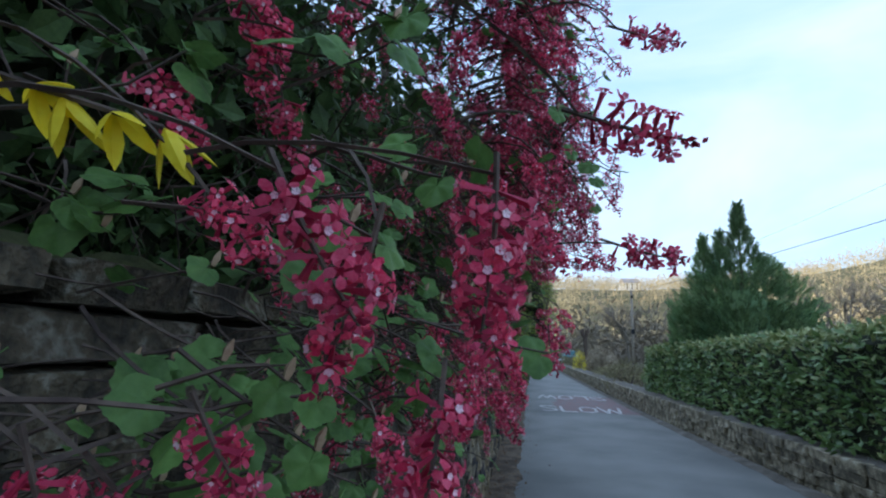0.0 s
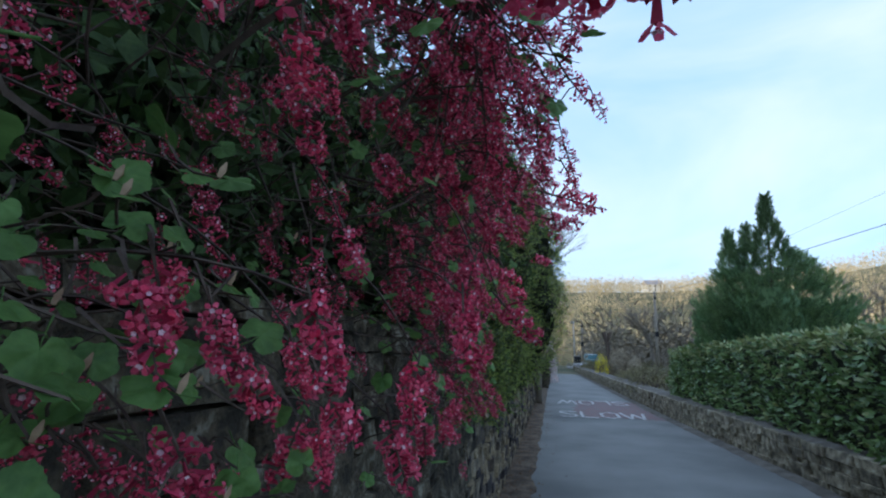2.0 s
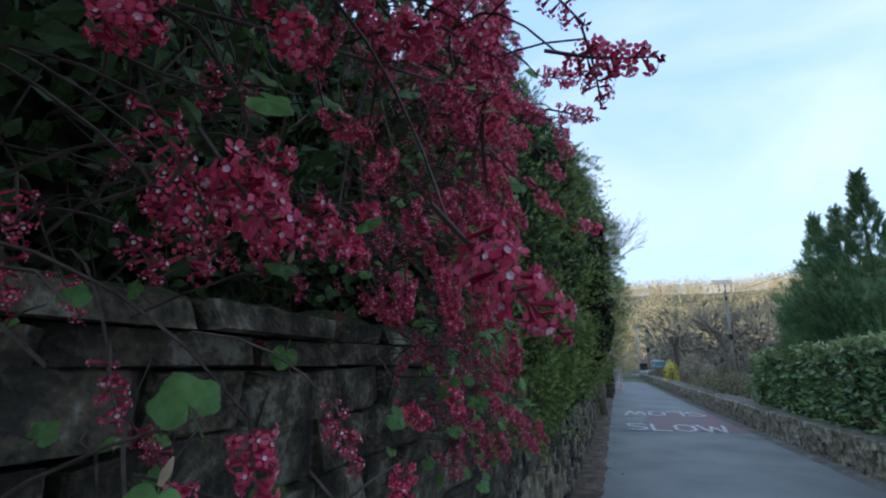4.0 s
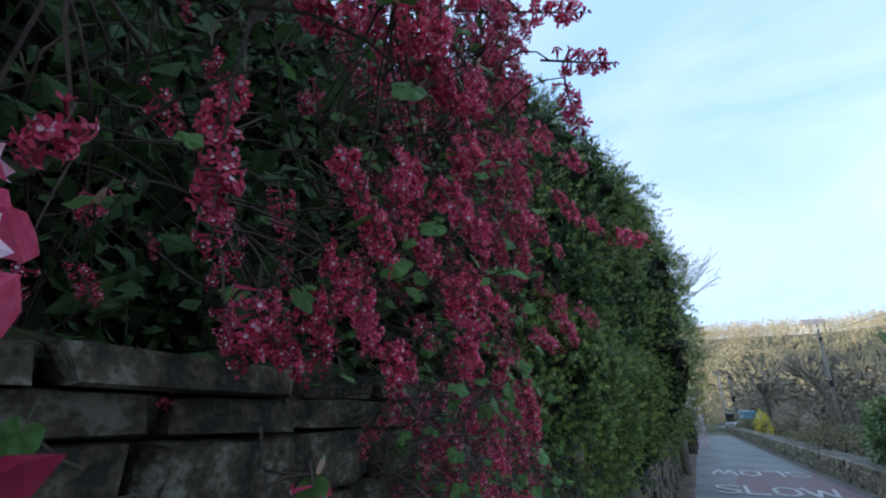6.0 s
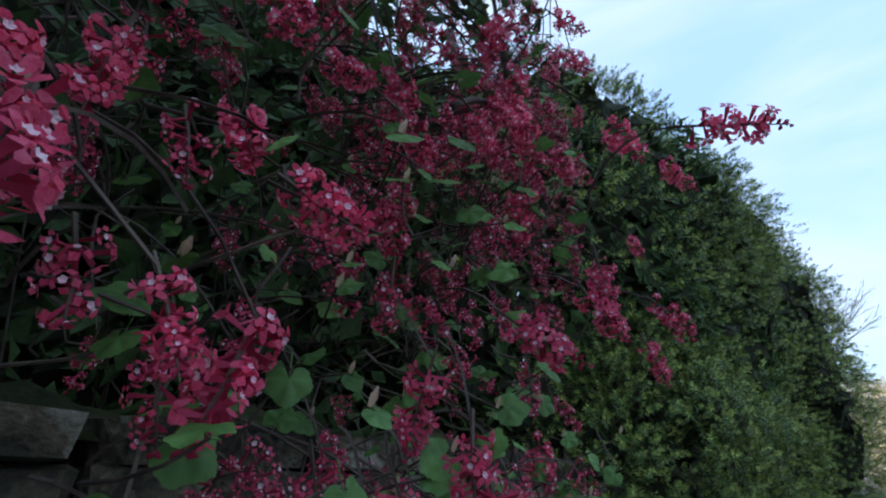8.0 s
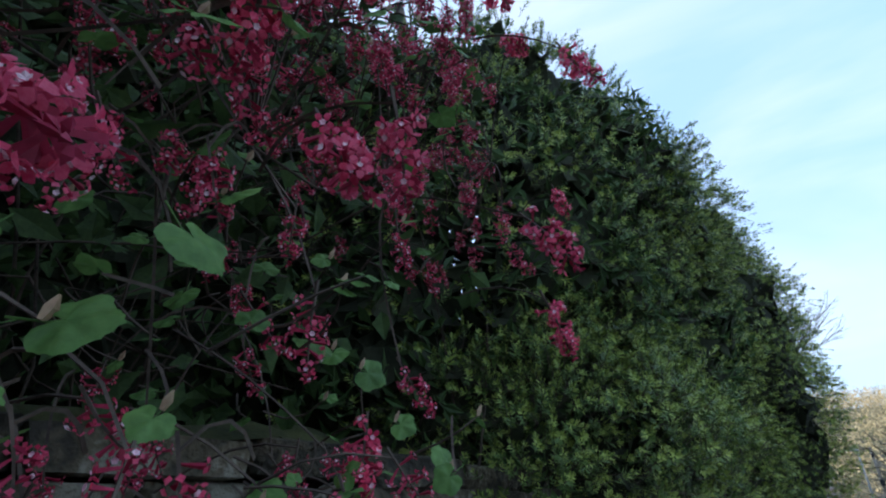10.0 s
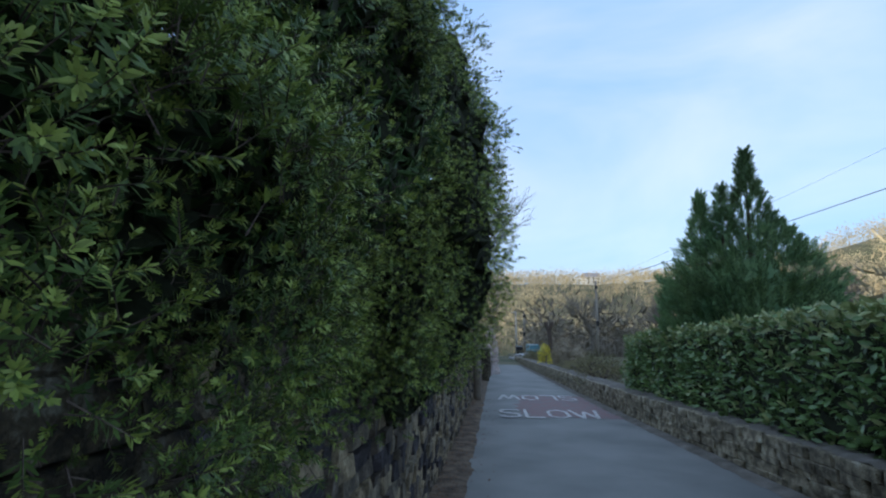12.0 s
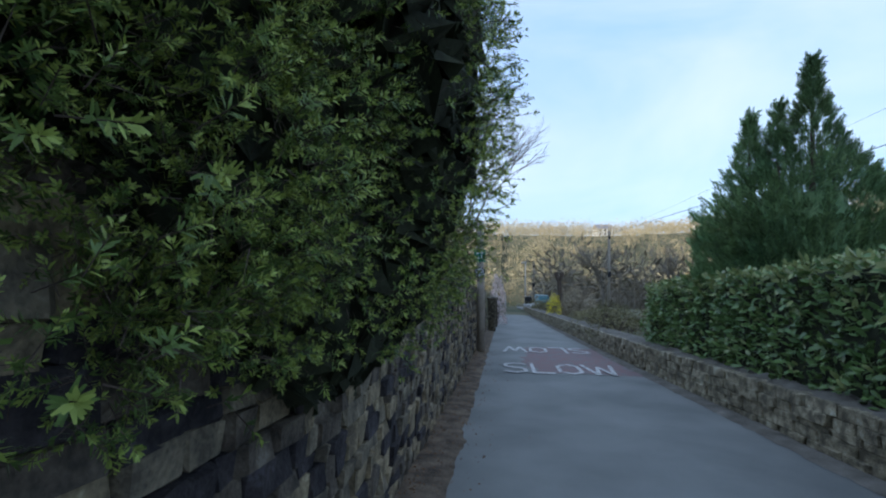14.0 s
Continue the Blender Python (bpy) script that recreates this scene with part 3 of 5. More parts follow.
def yew_sprig(seed, n=11):
    """A shoot with flat needles to both sides and a young tip; from the origin along +Z, length 1."""
    r = np.random.default_rng(seed)
    st = Soup()
    arch = r.uniform(-0.15, 0.2)
    at = lambda t: np.array([0, arch * t * t, t])
    for i in range(n):
        t = 0.12 + 0.86 * i / (n - 1)
        for side in (-1, 1):
            ln = (0.36 - 0.17 * t) * r.uniform(0.8, 1.15)
            out = np.array([side * 0.82, r.uniform(-0.15, 0.4), 0.45 + 0.5 * t])
            out /= np.linalg.norm(out)
            wide = np.cross(out, [0, 1, 0.2])
            wide /= np.linalg.norm(wide)
            p = at(t)
            w = 0.030
            st.add([p, p + out * ln * 0.5 + wide * w, p + out * ln, p + out * ln * 0.5 - wide * w], [[0, 1, 2], [0, 2, 3]], 1 if t > 0.72 else 0)
    straw(st, at(0), at(1), 0.016, 0.006, 2)
    return st


def star_shoot(seed, needles=20):
    """A leafy tuft: needles fanning round a short tip."""
    r = np.random.default_rng(seed)
    st = Soup()
    for i in range(needles):
        t = r.uniform(0.1, 1.0)
        a = i * 2.4
        up = 0.40 + 0.8 * t
        out = np.array([math.cos(a), math.sin(a), up])
        out /= np.linalg.norm(out)
        wide = np.cross(out, [0, 0, 1])
        wide /= np.linalg.norm(wide)
        p = np.array([0, 0, t * 0.98])
        ln = r.uniform(0.30, 0.42) * (1.15 - 0.4 * t)
        w, dip = 0.040 * (20 / needles) ** 0.6, np.array([0, 0, -0.04])
        st.add([p, p + out * ln * 0.4 + wide * w, p + out * ln * 0.4 - wide * w, p + out * ln + wide * w * 0.45 + dip, p + out * ln - wide * w * 0.45 + dip], [[0, 1, 2], [1, 3, 4], [1, 4, 2]], 1 if t > 0.52 else 0)
    straw(st, np.array([0, 0, -0.3]), np.array([0, 0, 0.98]), 0.02, 0.008, 2)
    return st


def unit(v):
    return v / (np.linalg.norm(v, axis=-1, keepdims=True) + 1e-9)


# ---- flowering currant over the wall ----
RACEMES = [raceme(40 + k).mesh("bloom", ["petal", "petal_eye", "bark", "calyx"]) for k in range(7)]
RACEME_SHAPES = [raceme(40 + k, True).data() for k in range(7)]
LEAF_MESH = currant_leaf().mesh("leaf", ["leaf"], True)
LEAF_SHAPE = currant_leaf().data()


def currant_front(y, h):
    """How far the shrub reaches over the lane at a height above it."""
    x = -0.14 + 0.26 * np.exp(-((h - 1.85) / 0.40) ** 2) * np.exp(-((y - 1.0) / 0.75) ** 2)
    x = x + 0.22 * np.exp(-((h - 2.45) / 0.34) ** 2) * np.exp(-((y - 0.8) / 1.2) ** 2)
    return x - 0.22 * smooth_step(2.3, 2.9, y) - 0.5 * smooth_step(2.6, 3.6, h)


PASS_LINE = np.array([(0.0, -0.5, 1.6), (0.0, 0.0, 1.55), (0.113, 0.378, 1.487), (0.146, 1.108, 1.43), (0.129, 1.506, 1.402), (0.09, 2.015, 1.365), (0.06, 2.328, 1.304), (0.154, 2.773, 1.178), (0.182, 3.403, 1.068), (0.237, 4.093, 0.989), (0.26, 4.6, 0.9)])

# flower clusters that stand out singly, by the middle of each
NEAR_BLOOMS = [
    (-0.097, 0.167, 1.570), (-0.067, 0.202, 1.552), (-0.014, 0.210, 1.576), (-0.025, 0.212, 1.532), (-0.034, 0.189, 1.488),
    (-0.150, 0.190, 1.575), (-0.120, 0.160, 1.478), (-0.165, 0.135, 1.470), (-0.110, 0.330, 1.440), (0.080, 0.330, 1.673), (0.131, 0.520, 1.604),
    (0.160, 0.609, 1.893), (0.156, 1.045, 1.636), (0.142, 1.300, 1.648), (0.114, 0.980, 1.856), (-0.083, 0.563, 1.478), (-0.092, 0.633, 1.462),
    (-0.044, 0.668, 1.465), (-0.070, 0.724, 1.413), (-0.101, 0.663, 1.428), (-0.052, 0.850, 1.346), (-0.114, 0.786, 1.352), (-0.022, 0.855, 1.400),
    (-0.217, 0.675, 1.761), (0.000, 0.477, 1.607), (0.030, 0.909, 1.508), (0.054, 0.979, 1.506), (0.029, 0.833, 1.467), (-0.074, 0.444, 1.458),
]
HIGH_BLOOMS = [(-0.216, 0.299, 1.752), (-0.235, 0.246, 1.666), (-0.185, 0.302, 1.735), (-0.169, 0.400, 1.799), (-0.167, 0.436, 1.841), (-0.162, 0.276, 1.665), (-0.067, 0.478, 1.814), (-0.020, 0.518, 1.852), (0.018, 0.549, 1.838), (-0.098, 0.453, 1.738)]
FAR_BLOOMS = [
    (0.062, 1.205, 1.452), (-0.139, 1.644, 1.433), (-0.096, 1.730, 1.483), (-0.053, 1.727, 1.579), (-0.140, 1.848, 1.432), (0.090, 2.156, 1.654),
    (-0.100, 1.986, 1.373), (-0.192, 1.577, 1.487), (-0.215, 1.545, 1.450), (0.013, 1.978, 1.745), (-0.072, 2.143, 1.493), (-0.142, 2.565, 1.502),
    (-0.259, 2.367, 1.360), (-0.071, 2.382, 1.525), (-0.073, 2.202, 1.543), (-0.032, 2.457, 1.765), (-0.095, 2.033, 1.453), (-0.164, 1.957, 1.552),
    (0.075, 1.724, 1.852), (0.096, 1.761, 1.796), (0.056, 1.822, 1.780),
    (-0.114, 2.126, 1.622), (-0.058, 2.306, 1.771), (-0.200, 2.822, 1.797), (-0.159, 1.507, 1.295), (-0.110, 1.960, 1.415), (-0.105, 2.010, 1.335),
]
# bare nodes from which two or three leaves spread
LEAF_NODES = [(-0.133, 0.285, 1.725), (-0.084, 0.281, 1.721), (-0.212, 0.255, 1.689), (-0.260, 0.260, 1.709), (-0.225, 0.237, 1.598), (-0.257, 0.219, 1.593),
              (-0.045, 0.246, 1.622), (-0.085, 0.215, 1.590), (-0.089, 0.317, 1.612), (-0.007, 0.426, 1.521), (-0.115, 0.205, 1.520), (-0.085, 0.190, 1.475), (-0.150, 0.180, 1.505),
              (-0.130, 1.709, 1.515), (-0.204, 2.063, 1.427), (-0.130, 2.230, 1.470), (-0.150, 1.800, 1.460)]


def clear_of_walker(p, r):
    """True where a point keeps its distance from the line on which people pass."""
    best = np.full(len(p), 9.0)
    for a, b in zip(PASS_LINE[:-1], PASS_LINE[1:]):
        d = b - a
        t = np.clip(((p - a) @ d) / (d @ d), 0, 1)
        best = np.minimum(best, np.linalg.norm(p - a - t[:, None] * d, axis=1))
    return best > r


def currant_shrub(y0, y1, seed, count, singles):
    r = np.random.default_rng(seed)
    shrub = thing("flowering_currant", "flowering currant shrub with hanging crimson flower clusters over the wall", "shrub", "currant shrubs")
    # limbs arch from the bank behind the wall
    wood = Soup()
    limbs = []
    for k in range(34 if y1 > 2 else 24):
        yb = r.uniform(y0, y1)
        a = np.array([r.uniform(-1.35, -1.0), yb, lane(yb) + 1.5])
        ye = min(yb + r.uniform(-0.5, 0.5), 2.6)
        he = r.uniform(1.75, 3.3)
        c = np.array([currant_front(ye, he) - r.uniform(0.0, 0.35), ye, lane(ye) + he])
        b = (a + c) / 2 + np.array([-0.15, r.uniform(-0.15, 0.15), r.uniform(0.25, 0.6)])
        pts = bend(a, b, c, 9) + r.normal(0, 0.020, (9, 3))
        if not clear_of_walker(pts, 0.27).all():
            continue
        rad = r.uniform(0.0016, 0.0042)
        tube(wood, pts, np.linspace(rad, rad * 0.3, 9), 5)
        limbs.append(pts)
        for q in range(5):
            s0 = pts[r.integers(2, 8)]
            e = s0 + np.array([r.uniform(-0.1, 0.25), r.uniform(-0.35, 0.35), r.uniform(-0.2, 0.25)])
            if e[2] - lane(e[1]) < 1.68 or e[0] > currant_front(e[1], e[2] - lane(e[1])) + 0.02:
                continue
            tw = bend(s0, (s0 + e) / 2 + r.normal(0, 0.06, 3), e, 5)
            if clear_of_walker(tw, 0.22).all():
                tube(wood, tw, np.linspace(0.0028, 0.0014, 5), 4)
                limbs.append(tw)
    nodes = np.concatenate(limbs)
    # flower clusters, densest on the lane side
    n = count * 4
    y = r.uniform(y0 - 0.1, y1 + 0.1, n)
    h = 1.02 + 2.3 * r.beta(1.25, 1.5, n)
    depth = r.exponential(0.16, n)
    x = currant_front(y, h) - np.clip(depth, 0, 0.75) + r.normal(0, 0.03, n)
    low = (h < 1.62)
    x = np.where(low, np.clip(x, -0.52, None), x)
    keep = ~(low & (r.random(n) < np.where((y > 0.1) & (y < 0.5), 0.7, np.where((y > 0.6) & (y < 1.5) & (h > 1.38), 0.55, 0.93))))
    keep &= ~((y < 0.42) & (r.random(n) < 0.45))
    # bare windows into the shrub
    gaps = np.array([noise.noise(Vector((a * 1.5, b * 1.6, seed))) for a, b in zip(y, h)])
    keep &= gaps > -0.06
    keep &= ~((y > 2.42) & (h < 1.9))
    keep &= ~((y > 1.4) & (y < 1.95) & (h > 1.8) & (r.random(n) < 0.55))
    keep &= ~((y > 0.4) & (y < 0.95) & (h > 1.45) & (h < 1.75) & (r.random(n) < 0.35))
    p = np.stack([x, y, lane(y) + h], -1)
    keep &= clear_of_walker(p - [0, 0, 0.04], 0.20) & ~((y < 0.35) & (x > -0.22) & (h > 1.75))
    p = p[keep][:count]
    # a fringe that hangs before the top of the wall
    nf = 420
    fy = r.uniform(1.85, 2.38, nf) if y1 > 2 else r.uniform(0.26, 0.62, nf)
    fh = r.uniform(1.32, 1.62, nf) - 0.2 * r.random(nf) * ((fy > 0.2) & (fy < 0.6))
    fr = np.stack([r.uniform(-0.34, -0.10, nf), fy, lane(fy) + fh], -1)
    clump = np.array([noise.noise(Vector((a * 3.1, b * 2.2, seed + 9))) for a, b in zip(fy, fh)])
    fr = fr[(clump > -0.02) & clear_of_walker(fr - [0, 0, 0.04], 0.23)][:int(64 if y1 > 2 else 30)]
    p = np.concatenate([p, fr])
    if y1 > 2:
        # the bushy far end
        ne = 230
        ey, eh = r.uniform(1.75, 2.72, ne), 1.42 + 0.95 * r.beta(1.2, 1.4, ne)
        en = np.stack([-0.10 - 0.16 * (ey - 1.75) - r.exponential(0.10, ne), ey, lane(ey) + eh], -1)
        en = en[(ey < 2.42) | (eh > 1.95)]
        en = en[clear_of_walker(en - [0, 0, 0.04], 0.19)][:200]
        fr = np.concatenate([fr, en])
        p = np.concatenate([p, en])
    k_main = len(p)
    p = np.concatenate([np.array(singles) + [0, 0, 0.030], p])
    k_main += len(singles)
    # long sprays that reach out over the lane
    for q in range(26):
        ys, hs = r.uniform(max(y0, 0.45), min(y1, 2.2)), r.uniform(1.85, 2.75)
        a = np.array([-0.12, ys, lane(ys) + hs])
        b = a + np.array([r.uniform(0.10, 0.30) * math.exp(-((ys - 0.9) / 0.6) ** 2), r.uniform(-0.1, 0.35), r.uniform(-0.12, 0.22)])
        pts = bend(a, (a + b) / 2 + np.array([0, 0, 0.06]), b, 6)
        if clear_of_walker(pts, 0.2).all():
            tube(wood, pts, np.linspace(0.004, 0.0015, 6), 4)
            p = np.concatenate([p, pts[2:] + r.normal(0, 0.012, (4, 3))])
    part("branchwork", wood, ["bark"], shrub, "bare brown arching stems", True, kind="stuff")
    k = len(p)
    hang = np.stack([r.normal(0.25, 0.35, k), r.normal(0, 0.35, k), -np.ones(k)], -1)
    size = r.uniform(0.046, 0.074, k)
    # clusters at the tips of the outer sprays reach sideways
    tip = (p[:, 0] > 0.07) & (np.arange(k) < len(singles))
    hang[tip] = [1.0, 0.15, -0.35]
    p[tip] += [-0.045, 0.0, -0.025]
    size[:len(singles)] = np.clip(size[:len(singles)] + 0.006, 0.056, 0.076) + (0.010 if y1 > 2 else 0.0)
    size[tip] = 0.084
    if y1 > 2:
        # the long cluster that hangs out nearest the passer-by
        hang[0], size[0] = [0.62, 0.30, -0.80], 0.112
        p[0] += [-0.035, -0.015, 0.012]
    mats = frames(p, -hang, r.uniform(0, 6.28, k), size)
    rest, stalks = Soup(), Soup()
    order = np.argsort(np.where(np.arange(k) < len(singles), -1.0, np.abs(p[:, 0] + 0.05)))
    for rank, i in enumerate(order):
        v = i % 7
        if rank < 300:
            ob = new("bloom", RACEMES[v])
            ob.matrix_world = Matrix(mats[i].tolist())
            ob.parent = shrub
        else:
            scatter(rest, RACEME_SHAPES[v], mats[i][None])
        q = nodes[np.argmin(np.linalg.norm(nodes - p[i], axis=1))]
        if np.linalg.norm(q - p[i]) > 0.2:
            q = p[i] + np.array([r.uniform(-0.14, -0.04), r.uniform(-0.1, 0.1), r.uniform(-0.04, 0.12)])
        tw = bend(q, (q + p[i]) / 2 + np.array([0, 0, 0.03]) + r.normal(0, 0.012, 3), p[i], 5)
        if clear_of_walker(tw, 0.1).all():
            tube(stalks, tw, [0.0016, 0.0015, 0.0014, 0.0012, 0.0011], 3)
    if rest.n:
        part("blossom_mass", rest, ["petal", "petal_eye", "bark", "calyx"], shrub, kind="stuff")
    # leaves, in threes near the flower stalks
    base = np.concatenate([p[r.integers(0, k_main, 760)], fr[r.integers(0, len(fr), 240)]])
    lp = base + np.stack([r.normal(0.025, 0.04, 1000), r.normal(-0.01, 0.05, 1000), r.normal(0.02, 0.05, 1000)], -1)
    lp = lp[clear_of_walker(lp, 0.19) & (lp[:, 0] < currant_front(lp[:, 1], lp[:, 2] - lane(lp[:, 1])) + 0.03)]
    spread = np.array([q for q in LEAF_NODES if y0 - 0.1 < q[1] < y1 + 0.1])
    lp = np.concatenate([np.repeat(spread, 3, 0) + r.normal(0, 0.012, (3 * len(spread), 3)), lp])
    nl = len(lp)
    up = np.stack([r.normal(0.40, 0.4, nl), r.normal(-0.30, 0.4, nl), r.uniform(0.2, 1.0, nl)], -1)
    leaf_size = r.uniform(0.009, 0.021, nl)
    leaf_size[:3 * len(spread)] += 0.002
    lm = frames(lp, up, r.uniform(0, 6.28, nl), leaf_size)
    for i in range(nl):
        if i < 290:
            ob = new("leaf", LEAF_MESH)
            ob.matrix_world = Matrix(lm[i].tolist())
            ob.parent = shrub
    rest = Soup()
    scatter(rest, LEAF_SHAPE, lm[290:])
    part("foliage", rest, ["leaf"], shrub, kind="stuff", smooth=True)
    for i in range(nl):
        q = lp[i] + np.array([r.uniform(-0.10, -0.03), r.uniform(-0.07, 0.07), r.uniform(-0.05, 0.05)])
        tube(stalks, bend(q, (q + lp[i]) / 2 + r.normal(0, 0.012, 3), lp[i], 4), [0.0014, 0.0012, 0.0011, 0.0009], 3)
    part("twiggery", stalks, ["bark"], shrub, kind="stuff")
    buds = Soup()
    for i in range(0, nl, 3):
        tube(buds, [lp[i], lp[i] + [0.001, 0.002, 0.005], lp[i] + [0.003, 0.003, 0.010]], [0.0016, 0.0028, 0.0006], 4)
    part("bud_growth", buds, ["bud"], shrub, kind="stuff")
    # inner leaves, darkened in colour for the shade inside
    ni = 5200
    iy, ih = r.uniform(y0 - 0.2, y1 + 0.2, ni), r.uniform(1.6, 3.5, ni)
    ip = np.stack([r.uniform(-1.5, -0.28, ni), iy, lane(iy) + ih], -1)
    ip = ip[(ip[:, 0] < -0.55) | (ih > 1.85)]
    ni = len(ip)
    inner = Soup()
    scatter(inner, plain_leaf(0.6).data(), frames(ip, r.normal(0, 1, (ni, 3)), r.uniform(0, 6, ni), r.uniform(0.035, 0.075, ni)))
    part("inner_foliage", inner, ["leaf_shaded"], shrub, kind="stuff")
    return shrub


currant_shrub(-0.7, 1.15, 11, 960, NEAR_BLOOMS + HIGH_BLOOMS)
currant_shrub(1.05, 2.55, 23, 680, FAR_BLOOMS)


# ---- clipped and bushy evergreens ----
def crown_points(r, n, centre, radii, box_like=2.0, lump=0.18, lump_scale=1.6):
    """Points on a lumpy rounded body, with outward directions."""
    d = unit(r.normal(0, 1, (n, 3)))
    rad = (np.abs(d[:, 0] / radii[0]) ** box_like + np.abs(d[:, 1] / radii[1]) ** box_like + np.abs(d[:, 2] / radii[2]) ** box_like) ** (-1 / box_like)
    p = d * rad[:, None]
    lumps = np.array([noise.fractal(Vector(q + np.array(centre)) * lump_scale, 1.0, 2.0, 3) for q in p])
    out = unit(p / np.array(radii) ** 2)
    p = p + out * (lumps * lump)[:, None]
    return p + np.array(centre), out, lumps


def shell(name, centre, radii, mat, parent, box_like=2.0, lump=0.18, lump_scale=1.6, holes=0.12, seed=1, nu=190, nv=110):
    """An added shell in place of a shrub's dense twiggy inside, with chinks in it."""
    r = np.random.default_rng(seed)
    u = np.linspace(0, 2 * np.pi, nu, endpoint=False)
    w = np.linspace(0.02, np.pi - 0.02, nv)
    U, W = np.meshgrid(u, w, indexing="ij")
    d = np.stack([np.cos(U) * np.sin(W), np.sin(U) * np.sin(W), np.cos(W)], -1).reshape(-1, 3)
    rad = (np.abs(d[:, 0] / radii[0]) ** box_like + np.abs(d[:, 1] / radii[1]) ** box_like + np.abs(d[:, 2] / radii[2]) ** box_like) ** (-1 / box_like)
    p = d * rad[:, None]
    lumps = np.array([noise.fractal(Vector(q + np.array(centre)) * lump_scale, 1.0, 2.0, 3) for q in p])
    p = p * (1 + lump * lumps / np.linalg.norm(p, axis=1))[:, None] * 0.86 + np.array(centre) + r.normal(0, 0.035, p.shape)
    i, j = np.meshgrid(np.arange(nu), np.arange(nv - 1), indexing="ij")
    i2 = (i + 1) % nu
    q = quads(np.stack([i * nv + j, i2 * nv + j, i2 * nv + j + 1, i * nv + j + 1], -1).reshape(-1, 4))
    s = Soup()
    s.add(p, q[r.random(len(q)) > holes])
    return part(name, s, [mat], parent, kind="stuff")


FAR_SPRIGS = [star_shoot(80 + k, 12).data() for k in range(4)]
SPRIGS = [yew_sprig(60 + k).data() for k in range(4)] + [star_shoot(70 + k).data() for k in range(4)]


def yew_tree():
    yew = thing("yew_tree", "dense dark green yew bush overhanging the stone wall", "tree")
    r = np.random.default_rng(5)
    bodies = [((-0.95, 4.0, lane(4.0) + 2.40), (0.91, 1.32, 1.30), 6400), ((-0.85, 5.95, lane(5.95) + 2.42), (1.09, 1.48, 1.70), 7600), ((-0.70, 4.98, lane(4.98) + 1.95), (0.66, 1.5, 0.80), 4000), ((-0.47, 3.38, lane(3.38) + 1.56), (0.42, 0.58, 0.50), 3000), ((-0.42, 4.58, lane(4.58) + 1.48), (0.27, 0.36, 0.40), 1000)]
    soup = Soup()
    for b, (c, rad, n) in enumerate(bodies):
        # tufts sit in rounded puffs all over the body
        pc, oc, lum = crown_points(r, n // 6, c, rad, 2.1, 0.17, 2.0)
        puff = r.uniform(0.07, 0.17, (len(pc), 1))
        pc = np.repeat(pc - oc * 0.12, 14, 0)
        oc, puff = np.repeat(oc, 14, 0), np.repeat(puff, 14, 0)
        ax = unit(oc * 0.85 + unit(r.normal(0, 1, pc.shape)) * 0.9 + np.array([0.05, 0, 0.40]))
        p = pc + ax * puff * r.uniform(0.6, 1.1, puff.shape)
        h = p[:, 2] - lane(p[:, 1])
        keep = (p[:, 0] > -1.0) & (h > np.where(p[:, 1] < 3.72, 1.12, 1.18)) & ((p[:, 0] > -0.5) | (h > 1.6)) & clear_of_walker(p, 0.30)
        keep &= ~((p[:, 1] < 2.95) & (h < 2.2) & (r.random(len(p)) < 0.6))
        keep &= ~((p[:, 1] > 3.72) & (p[:, 1] < 4.30) & (p[:, 0] > np.where(h > 2.35, 9.0, -0.62)) & (r.random(len(p)) < 0.92))
        keep &= ~((p[:, 1] > 4.2) & (p[:, 1] < 4.75) & (p[:, 0] > -0.28) & (h < 2.35) & (r.random(len(p)) < 0.8))
        p, ax = p[keep], ax[keep]
        size = r.uniform(0.040, 0.062, len(p)) * (1.0 if b != 3 else 0.86)
        kinds = np.where(r.random(len(p)) < 0.12, r.integers(0, 4, len(p)), r.integers(4, 8, len(p)))
        for k in range(8):
            sel = kinds == k
            mats = frames(p[sel], ax[sel], r.uniform(0, 6.28, sel.sum()), size[sel] * (0.95 if k > 3 else 0.72))
            scatter(soup, FAR_SPRIGS[k - 4] if b == 1 and k > 3 else SPRIGS[k], mats)
    part("crown", soup, ["yew", "yew_tip", "bark"], yew, kind="stuff")
    # inner shells coloured near-black, so openings between tufts read as shade
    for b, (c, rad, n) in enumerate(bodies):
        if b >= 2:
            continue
        shell("inner_mass", c, (rad[0] * 0.97, rad[1] * 1.02, rad[2] * 1.02), "core_shade", yew, 2.1, 0.20, 2.0, 0.16 if b == 0 else 0.04, b)
    # leaves deep inside, their shade put into the dark colour
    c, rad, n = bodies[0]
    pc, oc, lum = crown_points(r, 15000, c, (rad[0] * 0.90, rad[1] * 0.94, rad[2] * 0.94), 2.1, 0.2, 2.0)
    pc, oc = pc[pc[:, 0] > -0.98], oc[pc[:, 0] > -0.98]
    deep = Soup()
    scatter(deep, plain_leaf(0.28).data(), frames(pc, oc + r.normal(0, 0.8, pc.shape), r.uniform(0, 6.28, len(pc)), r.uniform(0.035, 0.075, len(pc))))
    part("inner_foliage", deep, ["leaf_shaded"], yew, kind="stuff")
    trunk = Soup()
    for k in range(46):
        y = r.uniform(2.8, 4.6)
        a = np.array([r.uniform(-0.95, -0.5), y, lane(y) + r.uniform(1.55, 2.2)])
        tube(trunk, bend(a, a + r.normal(0, 0.06, 3) + [0, 0, 0.3], a + [r.uniform(-0.1, 0.2), r.uniform(-0.25, 0.25), r.uniform(0.4, 0.9)], 5), np.linspace(0.004, 0.0015, 5), 4)
